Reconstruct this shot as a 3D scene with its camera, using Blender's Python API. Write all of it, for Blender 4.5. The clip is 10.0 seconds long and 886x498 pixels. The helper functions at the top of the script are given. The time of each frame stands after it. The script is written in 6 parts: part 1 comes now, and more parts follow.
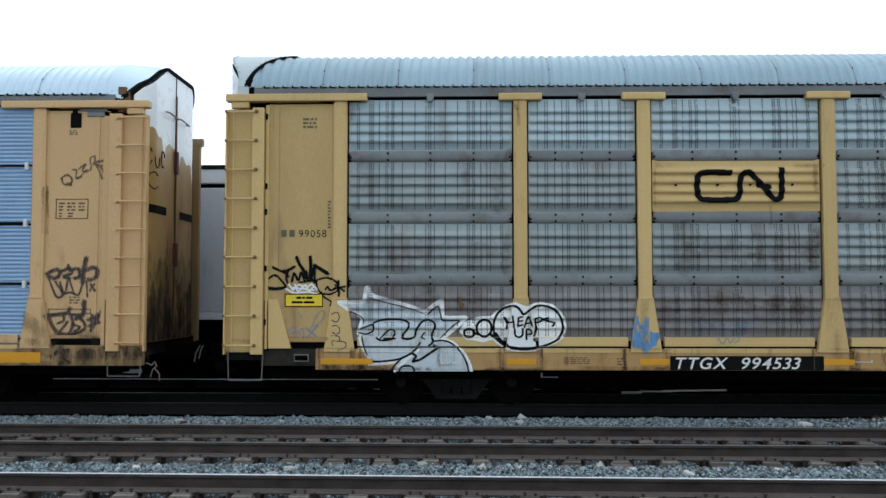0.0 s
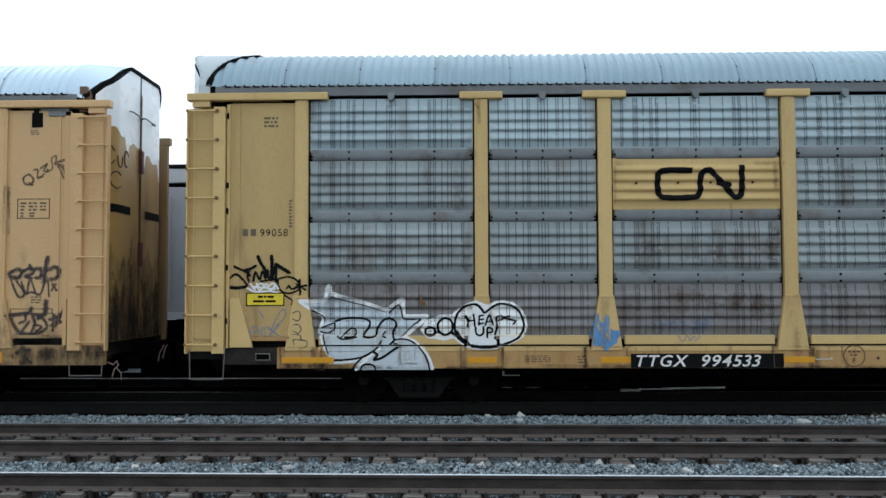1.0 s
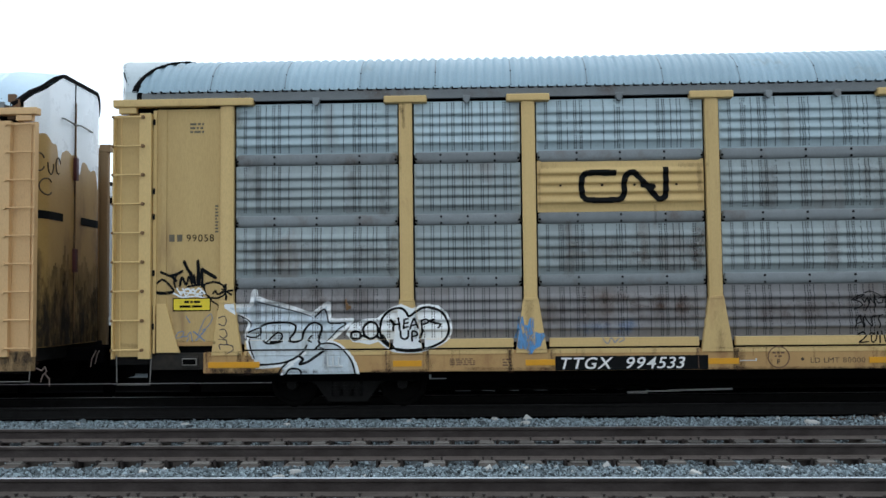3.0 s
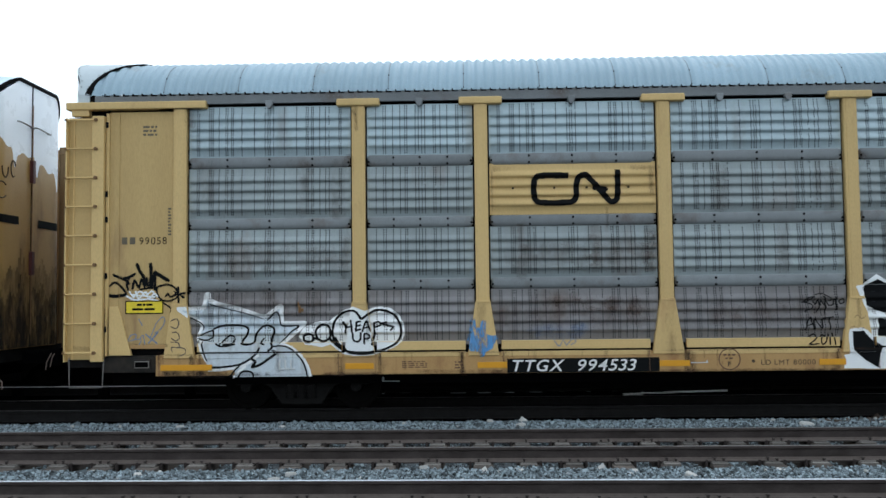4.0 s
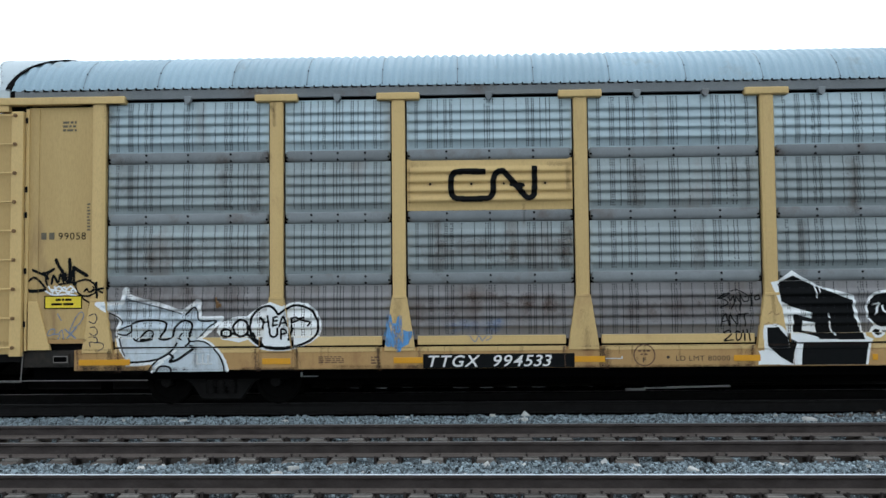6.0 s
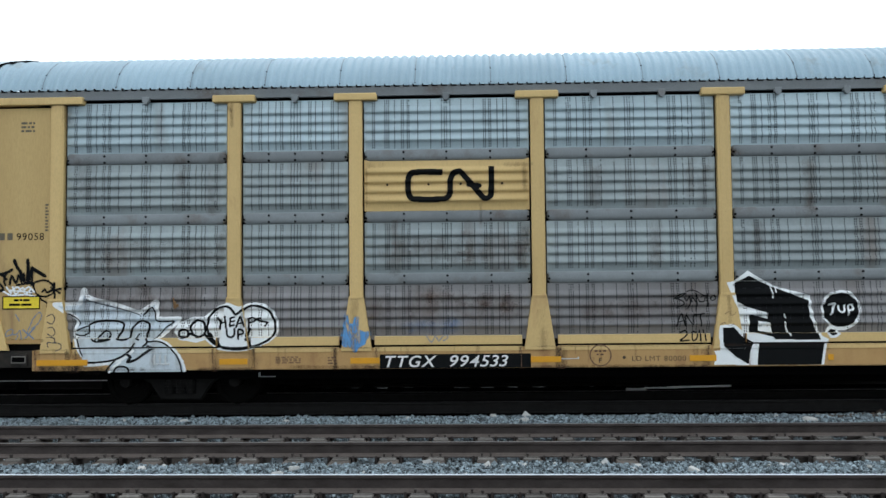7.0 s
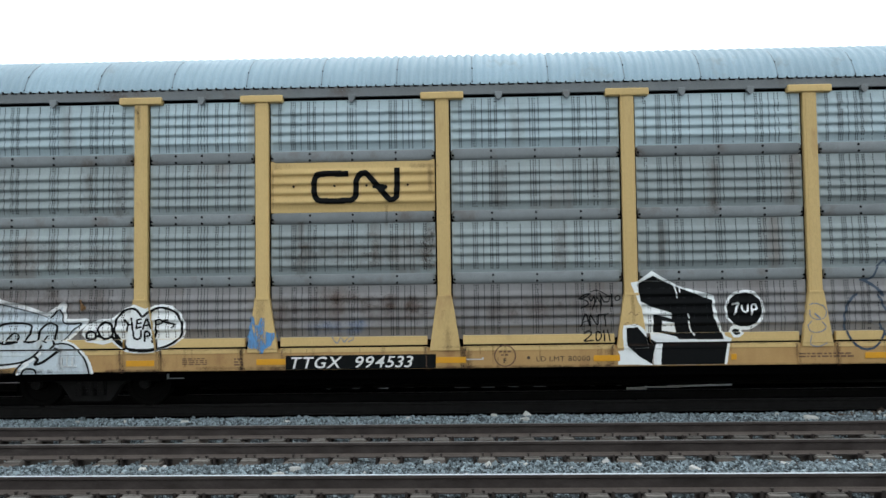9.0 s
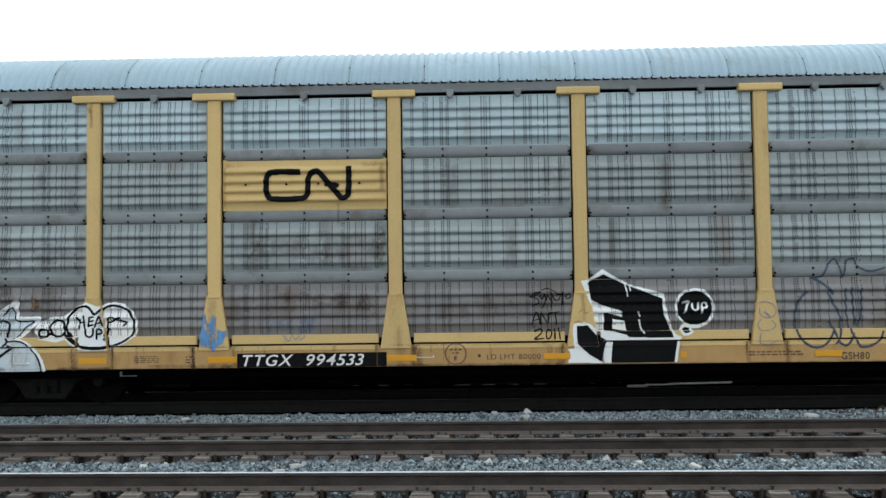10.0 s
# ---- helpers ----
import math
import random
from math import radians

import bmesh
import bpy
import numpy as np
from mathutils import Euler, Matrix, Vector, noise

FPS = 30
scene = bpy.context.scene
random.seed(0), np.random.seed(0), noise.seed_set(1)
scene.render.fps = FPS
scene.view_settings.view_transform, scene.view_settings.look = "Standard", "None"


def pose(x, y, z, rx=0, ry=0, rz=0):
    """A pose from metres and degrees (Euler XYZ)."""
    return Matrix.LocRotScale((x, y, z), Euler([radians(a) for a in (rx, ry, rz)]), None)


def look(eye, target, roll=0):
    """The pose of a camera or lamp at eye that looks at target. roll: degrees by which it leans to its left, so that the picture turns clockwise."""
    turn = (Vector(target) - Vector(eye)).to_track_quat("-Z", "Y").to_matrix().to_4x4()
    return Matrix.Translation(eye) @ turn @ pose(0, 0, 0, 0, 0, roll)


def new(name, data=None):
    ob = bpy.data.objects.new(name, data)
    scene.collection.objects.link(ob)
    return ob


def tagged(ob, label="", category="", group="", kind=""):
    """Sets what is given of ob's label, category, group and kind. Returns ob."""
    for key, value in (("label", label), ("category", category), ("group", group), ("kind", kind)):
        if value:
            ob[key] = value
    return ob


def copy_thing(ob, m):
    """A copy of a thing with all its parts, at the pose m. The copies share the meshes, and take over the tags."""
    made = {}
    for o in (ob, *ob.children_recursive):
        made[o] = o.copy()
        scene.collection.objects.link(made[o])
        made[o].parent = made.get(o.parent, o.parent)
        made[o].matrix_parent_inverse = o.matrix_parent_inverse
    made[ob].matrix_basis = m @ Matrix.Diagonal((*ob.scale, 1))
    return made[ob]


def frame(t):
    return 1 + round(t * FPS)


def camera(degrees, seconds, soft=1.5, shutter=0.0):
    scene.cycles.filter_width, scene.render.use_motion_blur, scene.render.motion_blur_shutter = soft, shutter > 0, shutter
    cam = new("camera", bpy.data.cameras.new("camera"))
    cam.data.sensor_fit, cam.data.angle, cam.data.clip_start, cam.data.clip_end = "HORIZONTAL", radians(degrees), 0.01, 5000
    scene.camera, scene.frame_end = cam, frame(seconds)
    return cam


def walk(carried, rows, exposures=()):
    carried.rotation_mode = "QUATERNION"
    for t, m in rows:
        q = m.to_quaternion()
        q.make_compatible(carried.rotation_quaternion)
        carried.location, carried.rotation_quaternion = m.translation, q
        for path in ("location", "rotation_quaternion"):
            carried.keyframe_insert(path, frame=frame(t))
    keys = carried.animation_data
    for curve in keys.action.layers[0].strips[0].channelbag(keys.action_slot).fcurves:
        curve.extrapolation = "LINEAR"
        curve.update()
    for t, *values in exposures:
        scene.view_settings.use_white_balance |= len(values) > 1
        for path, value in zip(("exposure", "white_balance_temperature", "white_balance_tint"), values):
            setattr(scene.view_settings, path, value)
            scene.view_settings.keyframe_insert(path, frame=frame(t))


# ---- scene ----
cam = camera(52.15, 10.0, soft=1.5)
EYE = (0.0, 0.0, 1.80)
# seconds, turn to the left, tilt up, roll, in degrees: a camera held by hand
HELD = [
    (0.0, 1.47, 2.97, 0.01),
    (0.5, 1.27, 2.94, -0.09),
    (1.0, 1.37, 2.87, -0.18),
    (1.5, 1.44, 2.96, -0.41),
    (2.0, 1.57, 3.00, -0.46),
    (2.5, 1.81, 3.01, -0.55),
    (4.0, 1.43, 3.20, -0.64),
    (4.5, 1.40, 3.15, -0.57),
    (5.0, 1.45, 3.02, -0.59),
    (5.5, 1.57, 2.88, -0.55),
    (7.0, 1.66, 2.87, -0.55),
    (7.5, 1.62, 2.96, -0.65),
    (8.0, 1.61, 3.03, -0.63),
    (8.5, 1.60, 2.95, -0.74),
    (9.0, 1.66, 2.87, -0.78),
    (9.5, 1.69, 2.74, -0.78),
    (10.0, 1.70, 2.71, -0.74),
]


def aim(turn, tilt, roll):
    a, b = radians(turn), radians(tilt)
    way = Vector((-math.sin(a) * math.cos(b), math.cos(a) * math.cos(b), math.sin(b)))
    return look(EYE, Vector(EYE) + way, roll)


walk(cam, [(t, aim(a, b, r)) for t, a, b, r in HELD],
     exposures=[(0.0, 0.0, 6500, 10), (4.5, 0.05, 6400, 10), (7.0, 0.18, 6600, 10), (10.0, 0.24, 6900, 10)])

# ---- overcast sky and a weak wide sun ----
world = bpy.data.worlds.new("overcast")
scene.world = world
world.use_nodes = True
wn = world.node_tree
wn.nodes.clear()
sky = wn.nodes.new("ShaderNodeTexSky")
sky.sky_type = "NISHITA"
sky.sun_disc = False
sky.sun_elevation, sky.sun_rotation = radians(58), radians(22)
bg_sky = wn.nodes.new("ShaderNodeBackground")
bg_sky.inputs["Strength"].default_value = 0.05
wn.links.new(sky.outputs[0], bg_sky.inputs["Color"])
bg_cloud = wn.nodes.new("ShaderNodeBackground")
bg_cloud.inputs["Color"].default_value = (0.90, 0.985, 1.03, 1)
bg_cloud.inputs["Strength"].default_value = 1.08
both = wn.nodes.new("ShaderNodeAddShader")
wn.links.new(bg_sky.outputs[0], both.inputs[0])
wn.links.new(bg_cloud.outputs[0], both.inputs[1])
wout = wn.nodes.new("ShaderNodeOutputWorld")
wn.links.new(both.outputs[0], wout.inputs["Surface"])

sun = new("sun", bpy.data.lights.new("sun", "SUN"))
sun.data.energy, sun.data.angle, sun.data.color = 0.6, radians(30), (1.0, 0.98, 0.95)
sun.matrix_world = look((8, 32, 34), (0, 12, 0))


# ---- materials ----
def material(name, base, rough=0.6, metal=0.0, second=None, scale=6.0, amount=0.5, grain=60.0,
             bump=0.15, stretch=(1, 1, 1), third=None, third_scale=1.2, third_cut=0.6, islands=0.0, spec=0.4, objects=0.0):
    """Two scales of variation, fine relief, stains of a third colour."""
    m = bpy.data.materials.new(name)
    m.use_nodes = True
    nt = m.node_tree
    bs = nt.nodes["Principled BSDF"]
    bs.inputs["Roughness"].default_value, bs.inputs["Metallic"].default_value = rough, metal
    bs.inputs["Specular IOR Level"].default_value = spec
    co = nt.nodes.new("ShaderNodeTexCoord")
    mp = nt.nodes.new("ShaderNodeMapping")
    mp.inputs["Scale"].default_value = stretch
    if objects:
        # every piece takes its own stretch of the pattern
        info, far = nt.nodes.new("ShaderNodeObjectInfo"), nt.nodes.new("ShaderNodeVectorMath")
        far.operation = "MULTIPLY_ADD"
        far.inputs[1].default_value = (37.0, 11.0, 53.0)
        nt.links.new(info.outputs["Random"], far.inputs[0])
        nt.links.new(co.outputs["Object"], far.inputs[2])
        nt.links.new(far.outputs[0], mp.inputs["Vector"])
    else:
        nt.links.new(co.outputs["Object"], mp.inputs["Vector"])

    def cloud(sc, detail=6.0):
        n = nt.nodes.new("ShaderNodeTexNoise")
        n.inputs["Scale"].default_value, n.inputs["Detail"].default_value = sc, detail
        n.inputs["Roughness"].default_value = 0.62
        nt.links.new(mp.outputs[0], n.inputs["Vector"])
        return n.outputs[0]

    def mix(fac, a, b):
        x = nt.nodes.new("ShaderNodeMix")
        x.data_type = "RGBA"
        nt.links.new(fac, x.inputs[0])
        for k, v in ((6, a), (7, b)):
            if isinstance(v, tuple):
                x.inputs[k].default_value = (*v, 1)
            else:
                nt.links.new(v, x.inputs[k])
        return x.outputs[2]

    def ramp(src, lo, hi, top=1.0):
        r = nt.nodes.new("ShaderNodeMapRange")
        r.inputs[1].default_value, r.inputs[2].default_value, r.inputs[4].default_value = lo, hi, top
        nt.links.new(src, r.inputs[0])
        return r.outputs[0]

    second = second or tuple(c * 0.75 for c in base)
    col = mix(ramp(cloud(scale), 0.35, 0.7, amount), base, second)
    fine = cloud(grain, 3.0)
    col = mix(ramp(fine, 0.4, 0.75, 0.35), col, tuple(c * 0.7 for c in second))
    if third:
        col = mix(ramp(cloud(third_scale), third_cut, third_cut + 0.14, 0.8), col, third)
    for src, width in (("Random Per Island", islands), ("Random", objects)):
        if width:
            g = nt.nodes.new("ShaderNodeNewGeometry" if src == "Random Per Island" else "ShaderNodeObjectInfo")
            r = nt.nodes.new("ShaderNodeMapRange")
            r.inputs[3].default_value, r.inputs[4].default_value = 1 - width, 1 + width
            nt.links.new(g.outputs[src], r.inputs[0])
            hsv2 = nt.nodes.new("ShaderNodeHueSaturation")
            nt.links.new(r.outputs[0], hsv2.inputs["Value"])
            nt.links.new(col, hsv2.inputs["Color"])
            col = hsv2.outputs[0]
    nt.links.new(col, bs.inputs["Base Color"])
    rr = nt.nodes.new("ShaderNodeMapRange")
    rr.inputs[3].default_value, rr.inputs[4].default_value = max(rough - 0.12, 0.05), min(rough + 0.15, 1)
    nt.links.new(cloud(scale * 2), rr.inputs[0])
    nt.links.new(rr.outputs[0], bs.inputs["Roughness"])
    if bump:
        b = nt.nodes.new("ShaderNodeBump")
        b.inputs["Strength"].default_value, b.inputs["Distance"].default_value = bump, 0.01
        nt.links.new(fine, b.inputs["Height"])
        nt.links.new(b.outputs[0], bs.inputs["Normal"])
    return m


RUST = (0.16, 0.075, 0.035)
M_YELLOW = material("yellow_paint", (0.63, 0.445, 0.19), 0.55, second=(0.53, 0.365, 0.15), scale=1.6, third=(0.40, 0.24, 0.105), third_scale=2.2, third_cut=0.60, stretch=(1, 1, 0.35), bump=0.04, objects=0.06)
M_YELLOW_DULL = material("dull_yellow_paint", (0.53, 0.37, 0.152), 0.6, second=(0.44, 0.30, 0.122), scale=1.2, third=(0.27, 0.165, 0.075), third_scale=1.5, third_cut=0.55, stretch=(1.3, 1, 0.25), bump=0.04, objects=0.05)
M_SILL = material("sill_paint", (0.47, 0.292, 0.115), 0.6, second=(0.375, 0.21, 0.078), scale=2.0, amount=0.8, third=(0.25, 0.12, 0.05), third_scale=1.4, third_cut=0.56, stretch=(1.4, 1, 0.7), bump=0.06)
M_TAN = material("orange_tan_paint", (0.65, 0.42, 0.205), 0.55, second=(0.58, 0.365, 0.17), scale=1.4, third=(0.36, 0.21, 0.10), third_scale=1.8, third_cut=0.60, stretch=(1, 1, 0.4), bump=0.04, objects=0.04)
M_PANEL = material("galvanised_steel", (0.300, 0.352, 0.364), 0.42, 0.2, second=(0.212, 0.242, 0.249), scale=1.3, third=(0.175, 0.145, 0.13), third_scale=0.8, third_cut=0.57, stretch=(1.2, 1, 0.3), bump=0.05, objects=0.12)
# Top row: cleaner steel, sky reflection put into its lighter, bluer base
M_PANEL_TOP = material("cleaner_sky_bright_steel", (0.41, 0.515, 0.56), 0.40, 0.2, second=(0.335, 0.42, 0.46), scale=1.3, third=(0.21, 0.21, 0.205), third_scale=0.8, third_cut=0.60, stretch=(1.2, 1, 0.3), bump=0.05, objects=0.08)
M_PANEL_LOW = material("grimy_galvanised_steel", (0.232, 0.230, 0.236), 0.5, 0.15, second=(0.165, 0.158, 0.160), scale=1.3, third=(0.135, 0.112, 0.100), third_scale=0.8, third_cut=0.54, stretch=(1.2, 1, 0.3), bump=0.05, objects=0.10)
M_STRAP = material("dull_steel", (0.200, 0.222, 0.234), 0.6, 0.1, second=(0.145, 0.158, 0.165), scale=2.6, third=(0.115, 0.092, 0.082), third_scale=1.4, third_cut=0.55, bump=0.06, objects=0.16)
M_PALE = material("pale_blue_steel", (0.27, 0.42, 0.62), 0.45, 0.1, second=(0.20, 0.33, 0.52), scale=1.5, bump=0.04, stretch=(1, 1, 0.3))
M_ROOF = material("roof_steel", (0.325, 0.455, 0.54), 0.6, 0.05, second=(0.28, 0.385, 0.45), scale=1.1, third=(0.25, 0.29, 0.30), third_scale=1.6, third_cut=0.60, bump=0.04, objects=0.07)
M_HOOD = material("weathered_silver_hood", (0.50, 0.575, 0.615), 0.5, 0.1, second=(0.42, 0.49, 0.52), scale=2.0, bump=0.04)
M_MAROON = material("maroon_lock_paint", (0.075, 0.016, 0.018), 0.5, scale=6, bump=0.05)
M_STILE = material("rust_washed_tan_paint", (0.32, 0.21, 0.105), 0.6, second=(0.20, 0.12, 0.06), scale=2.0, third=(0.13, 0.075, 0.04), third_scale=1.6, third_cut=0.56, stretch=(1, 1, 0.3), bump=0.06)
M_RUNG_END = material("rusty_rung_end", (0.20, 0.11, 0.045), 0.65, second=(0.10, 0.05, 0.022), scale=20, bump=0.1)
# Pale colour for the painted glint of the far rail
M_GLINT = material("pale_rail_glint", (0.58, 0.59, 0.60), 0.5, scale=5, bump=0.03)
M_DOOR_TOP = material("silver_door_paint", (0.86, 0.91, 0.95), 0.28, 0.0, second=(0.78, 0.85, 0.90), scale=1.0, bump=0.04)
M_DOOR = material("rusty_yellow_door", (0.43, 0.275, 0.095), 0.38, second=(0.30, 0.175, 0.06), scale=1.3, third=(0.16, 0.09, 0.045), third_scale=1.3, third_cut=0.56, stretch=(1, 1, 0.4), bump=0.06)
M_BLACK = material("grimy_black_steel", (0.003, 0.003, 0.0032), 0.9, 0.0, scale=4, bump=0.2, spec=0.0)
M_TRUCK = material("truck_cast_steel", (0.015, 0.0145, 0.0145), 0.8, 0.0, second=(0.006, 0.0055, 0.005), scale=5, bump=0.25, spec=0.06)
M_HOLE = material("dim_perforation", (0.030, 0.033, 0.037), 0.9, second=(0.018, 0.018, 0.020), scale=3, bump=0.0, spec=0.05)
M_WHEEL = material("oily_wheel_steel", (0.0035, 0.0033, 0.003), 0.8, second=(0.002, 0.002, 0.002), scale=6, bump=0.15, spec=0.04)
M_BEAM = material("oily_end_beam_paint", (0.022, 0.016, 0.010), 0.75, second=(0.005, 0.0045, 0.004), scale=5, amount=1.0, third=(0.006, 0.006, 0.006), third_scale=3.0, third_cut=0.5, bump=0.2)
M_HOSE = material("dusty_hose", (0.21, 0.155, 0.135), 0.7, second=(0.09, 0.065, 0.055), scale=14, bump=0.1)
M_SILL_OLD = material("grimy_tan_sill_paint", (0.42, 0.275, 0.13), 0.6, second=(0.29, 0.18, 0.08), scale=2.4, amount=0.9, third=(0.12, 0.075, 0.04), third_scale=2.0, third_cut=0.53, stretch=(1.4, 1, 0.7), bump=0.06)
# Near-black put in for shade in gaps and recesses, also bolts and latches
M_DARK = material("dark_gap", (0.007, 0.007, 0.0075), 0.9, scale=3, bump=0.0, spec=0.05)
M_STEP = material("worn_step_steel", (0.17, 0.16, 0.15), 0.55, 0.2, scale=8)
M_REFLECT = material("amber_reflector", (0.68, 0.315, 0.008), 0.4, second=(0.58, 0.27, 0.015), scale=9, bump=0.02)
M_SIGN_YEL = material("yellow_decal", (0.80, 0.62, 0.03), 0.45, scale=7, bump=0.0)
M_INK = material("black_paint", (0.0042, 0.0052, 0.0058), 0.75, second=(0.009, 0.0095, 0.010), scale=9, bump=0.03, spec=0.08)
M_INK_FADED = material("faded_black_paint", (0.10, 0.085, 0.06), 0.6, second=(0.2, 0.16, 0.09), scale=16, bump=0.0)
M_STENCIL = material("worn_dark_stencil_paint", (0.045, 0.030, 0.018), 0.65, second=(0.10, 0.065, 0.035), scale=18, bump=0.0)
M_BLUE_FADED = material("faded_blue_marker", (0.16, 0.215, 0.31), 0.6, second=(0.23, 0.265, 0.31), scale=14, bump=0.0)
M_SMUDGE = material("soft_dark_spray", (0.055, 0.06, 0.075), 0.6, second=(0.10, 0.09, 0.085), scale=12, bump=0.0)
M_PALE_ROOF = material("pale_blue_roof_steel", (0.58, 0.74, 0.86), 0.4, 0.1, second=(0.50, 0.65, 0.78), scale=1.1, bump=0.04)
M_BLUE_INK = material("navy_spray_paint", (0.030, 0.052, 0.085), 0.55, second=(0.055, 0.085, 0.125), scale=12, bump=0.0)
M_WHITE_PAINT = material("white_spray_paint", (0.84, 0.87, 0.88), 0.5, second=(0.74, 0.78, 0.80), scale=2.2, amount=0.7, bump=0.02)
M_LETTER = material("white_lettering", (0.80, 0.80, 0.80), 0.5, scale=9, bump=0.0)
M_RAIL = material("rusty_rail_steel", (0.063, 0.052, 0.049), 0.8, 0.0, second=(0.029, 0.023, 0.021), scale=5, stretch=(0.5, 1, 1), amount=1.0, bump=0.35, spec=0.2)
M_RAIL_BASE = material("dusty_rail_base", (0.125, 0.105, 0.094), 0.9, 0.0, second=(0.065, 0.052, 0.046), scale=7, stretch=(0.6, 1, 1), bump=0.3, spec=0.15)
M_RAILTOP = material("polished_rail_head", (0.66, 0.74, 0.82), 0.5, 0.35, scale=3, stretch=(0.1, 1, 1), bump=0.02)
M_RAILDULL = material("dull_rail_head", (0.20, 0.195, 0.195), 0.5, 0.3, scale=3, stretch=(0.1, 1, 1), bump=0.03)
# Shade under the cars is put into this dark head colour
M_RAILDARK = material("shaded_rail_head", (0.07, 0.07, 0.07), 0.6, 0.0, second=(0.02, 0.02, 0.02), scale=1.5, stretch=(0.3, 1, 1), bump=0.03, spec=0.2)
M_TIE = material("weathered_timber", (0.125, 0.108, 0.096), 0.9, second=(0.045, 0.038, 0.033), scale=4, stretch=(3, 0.5, 1), grain=90, bump=0.7, objects=0.4, spec=0.15)
M_PLATE = material("rusty_tie_plate", (0.18, 0.168, 0.155), 0.75, 0.1, second=(0.075, 0.066, 0.058), scale=14, bump=0.3, objects=0.35)
M_STONE = material("grey_crushed_stone", (0.205, 0.255, 0.28), 0.85, second=(0.13, 0.16, 0.175), scale=9, grain=120, bump=0.3, islands=0.9)
M_STONE_RUST = material("rust_stained_stone", (0.085, 0.058, 0.040), 0.9, second=(0.045, 0.032, 0.024), scale=9, grain=100, bump=0.3, islands=0.7)
M_STONE_PALE = material("pale_stone", (0.52, 0.52, 0.50), 0.8, scale=12, bump=0.3)
M_GROUND = material("ballast_bed", (0.085, 0.10, 0.11), 0.95, second=(0.045, 0.055, 0.06), scale=14, grain=70, bump=1.0)
M_GREY_CAR = material("grey_wagon_paint", (0.52, 0.535, 0.56), 0.55, second=(0.38, 0.39, 0.41), scale=1.2, third=(0.12, 0.11, 0.10), third_scale=0.9, third_cut=0.58, stretch=(1, 1, 0.3), bump=0.05)
M_TEAL = material("teal_wagon_paint", (0.08, 0.33, 0.40), 0.55, scale=1.5, bump=0.03)
M_PALE_TRIM = material("pale_wagon_trim", (0.74, 0.76, 0.77), 0.6, scale=2, bump=0.04)
M_RUSTY = material("rust_brown_steel", (0.17, 0.095, 0.05), 0.7, second=(0.10, 0.06, 0.035), scale=4, bump=0.2)
# Near-black colour in place of shade under the cars and beside rails
M_SHADE_DARK = material("shade_blackened_stone", (0.0032, 0.0032, 0.0034), 0.95, second=(0.002, 0.002, 0.002), scale=9, grain=100, bump=0.4, islands=0.5, spec=0.0)
M_STAIN = material("rust_stain", (0.13, 0.07, 0.04), 0.7, second=(0.17, 0.10, 0.06), scale=12, bump=0.0)


def glaze(name, colour, scale, lo, hi, most):
    """A thin stain: colour that lies more or less thickly, broken up by its own pattern."""
    m = material(name, colour, 0.75, scale=8, bump=0.0, spec=0.2)
    nt = m.node_tree
    n = nt.nodes.new("ShaderNodeTexNoise")
    n.inputs["Scale"].default_value, n.inputs["Detail"].default_value, n.inputs["Roughness"].default_value = scale, 8.0, 0.7
    co, mp = nt.nodes.new("ShaderNodeTexCoord"), nt.nodes.new("ShaderNodeMapping")
    mp.inputs["Scale"].default_value = (1, 1, 0.3)
    nt.links.new(co.outputs["Object"], mp.inputs["Vector"])
    nt.links.new(mp.outputs[0], n.inputs["Vector"])
    r = nt.nodes.new("ShaderNodeMapRange")
    r.inputs[1].default_value, r.inputs[2].default_value, r.inputs[4].default_value = lo, hi, most
    nt.links.new(n.outputs[0], r.inputs[0])
    nt.links.new(r.outputs[0], nt.nodes["Principled BSDF"].inputs["Alpha"])
    return m


M_WHITE_THIN = material("pale_grey_white_paint", (0.60, 0.63, 0.64), 0.5, second=(0.46, 0.49, 0.50), scale=4, bump=0.02)
M_WHITE_HAZE = glaze("thin_white_spray_paint", (0.72, 0.83, 0.91), 5.0, 0.02, 0.5, 0.80)
M_SOFT_SPRAY = glaze("soft_dark_blue_spray", (0.030, 0.036, 0.055), 5.0, 0.05, 0.5, 0.80)
M_SOFT_GREY = glaze("soft_grey_marker", (0.06, 0.055, 0.05), 6.0, 0.05, 0.55, 0.72)
M_RUN = glaze("rust_run", (0.12, 0.065, 0.04), 6.0, 0.38, 0.75, 0.55)
M_GRIME = glaze("dark_grime", (0.035, 0.028, 0.022), 6.0, 0.36, 0.72, 0.7)
M_SKY_SMEAR = glaze("sky_blue_smear", (0.11, 0.33, 0.66), 14.0, 0.34, 0.56, 0.92)
M_MIST = glaze("blue_overspray", (0.10, 0.22, 0.45), 9.0, 0.40, 0.75, 0.6)


# ---- mesh helpers ----
def mesh_of(name, verts, faces, mats, index=None, smooth=False):
    me = bpy.data.meshes.new(name)
    me.from_pydata([tuple(v) for v in verts], [], [tuple(f) for f in faces])
    for m in mats if isinstance(mats, (list, tuple)) else [mats]:
        me.materials.append(m)
    if index is not None:
        me.polygons.foreach_set("material_index", index)
    if smooth:
        me.polygons.foreach_set("use_smooth", [True] * len(me.polygons))
    me.update()
    return me


def put(name, me, parent=None, at=(0, 0, 0), turn=(0, 0, 0), label=""):
    ob = new(name, me)
    ob.location, ob.rotation_euler = at, [radians(a) for a in turn]
    if parent:
        ob.parent = parent
    if label:
        ob["label"] = label
    return ob


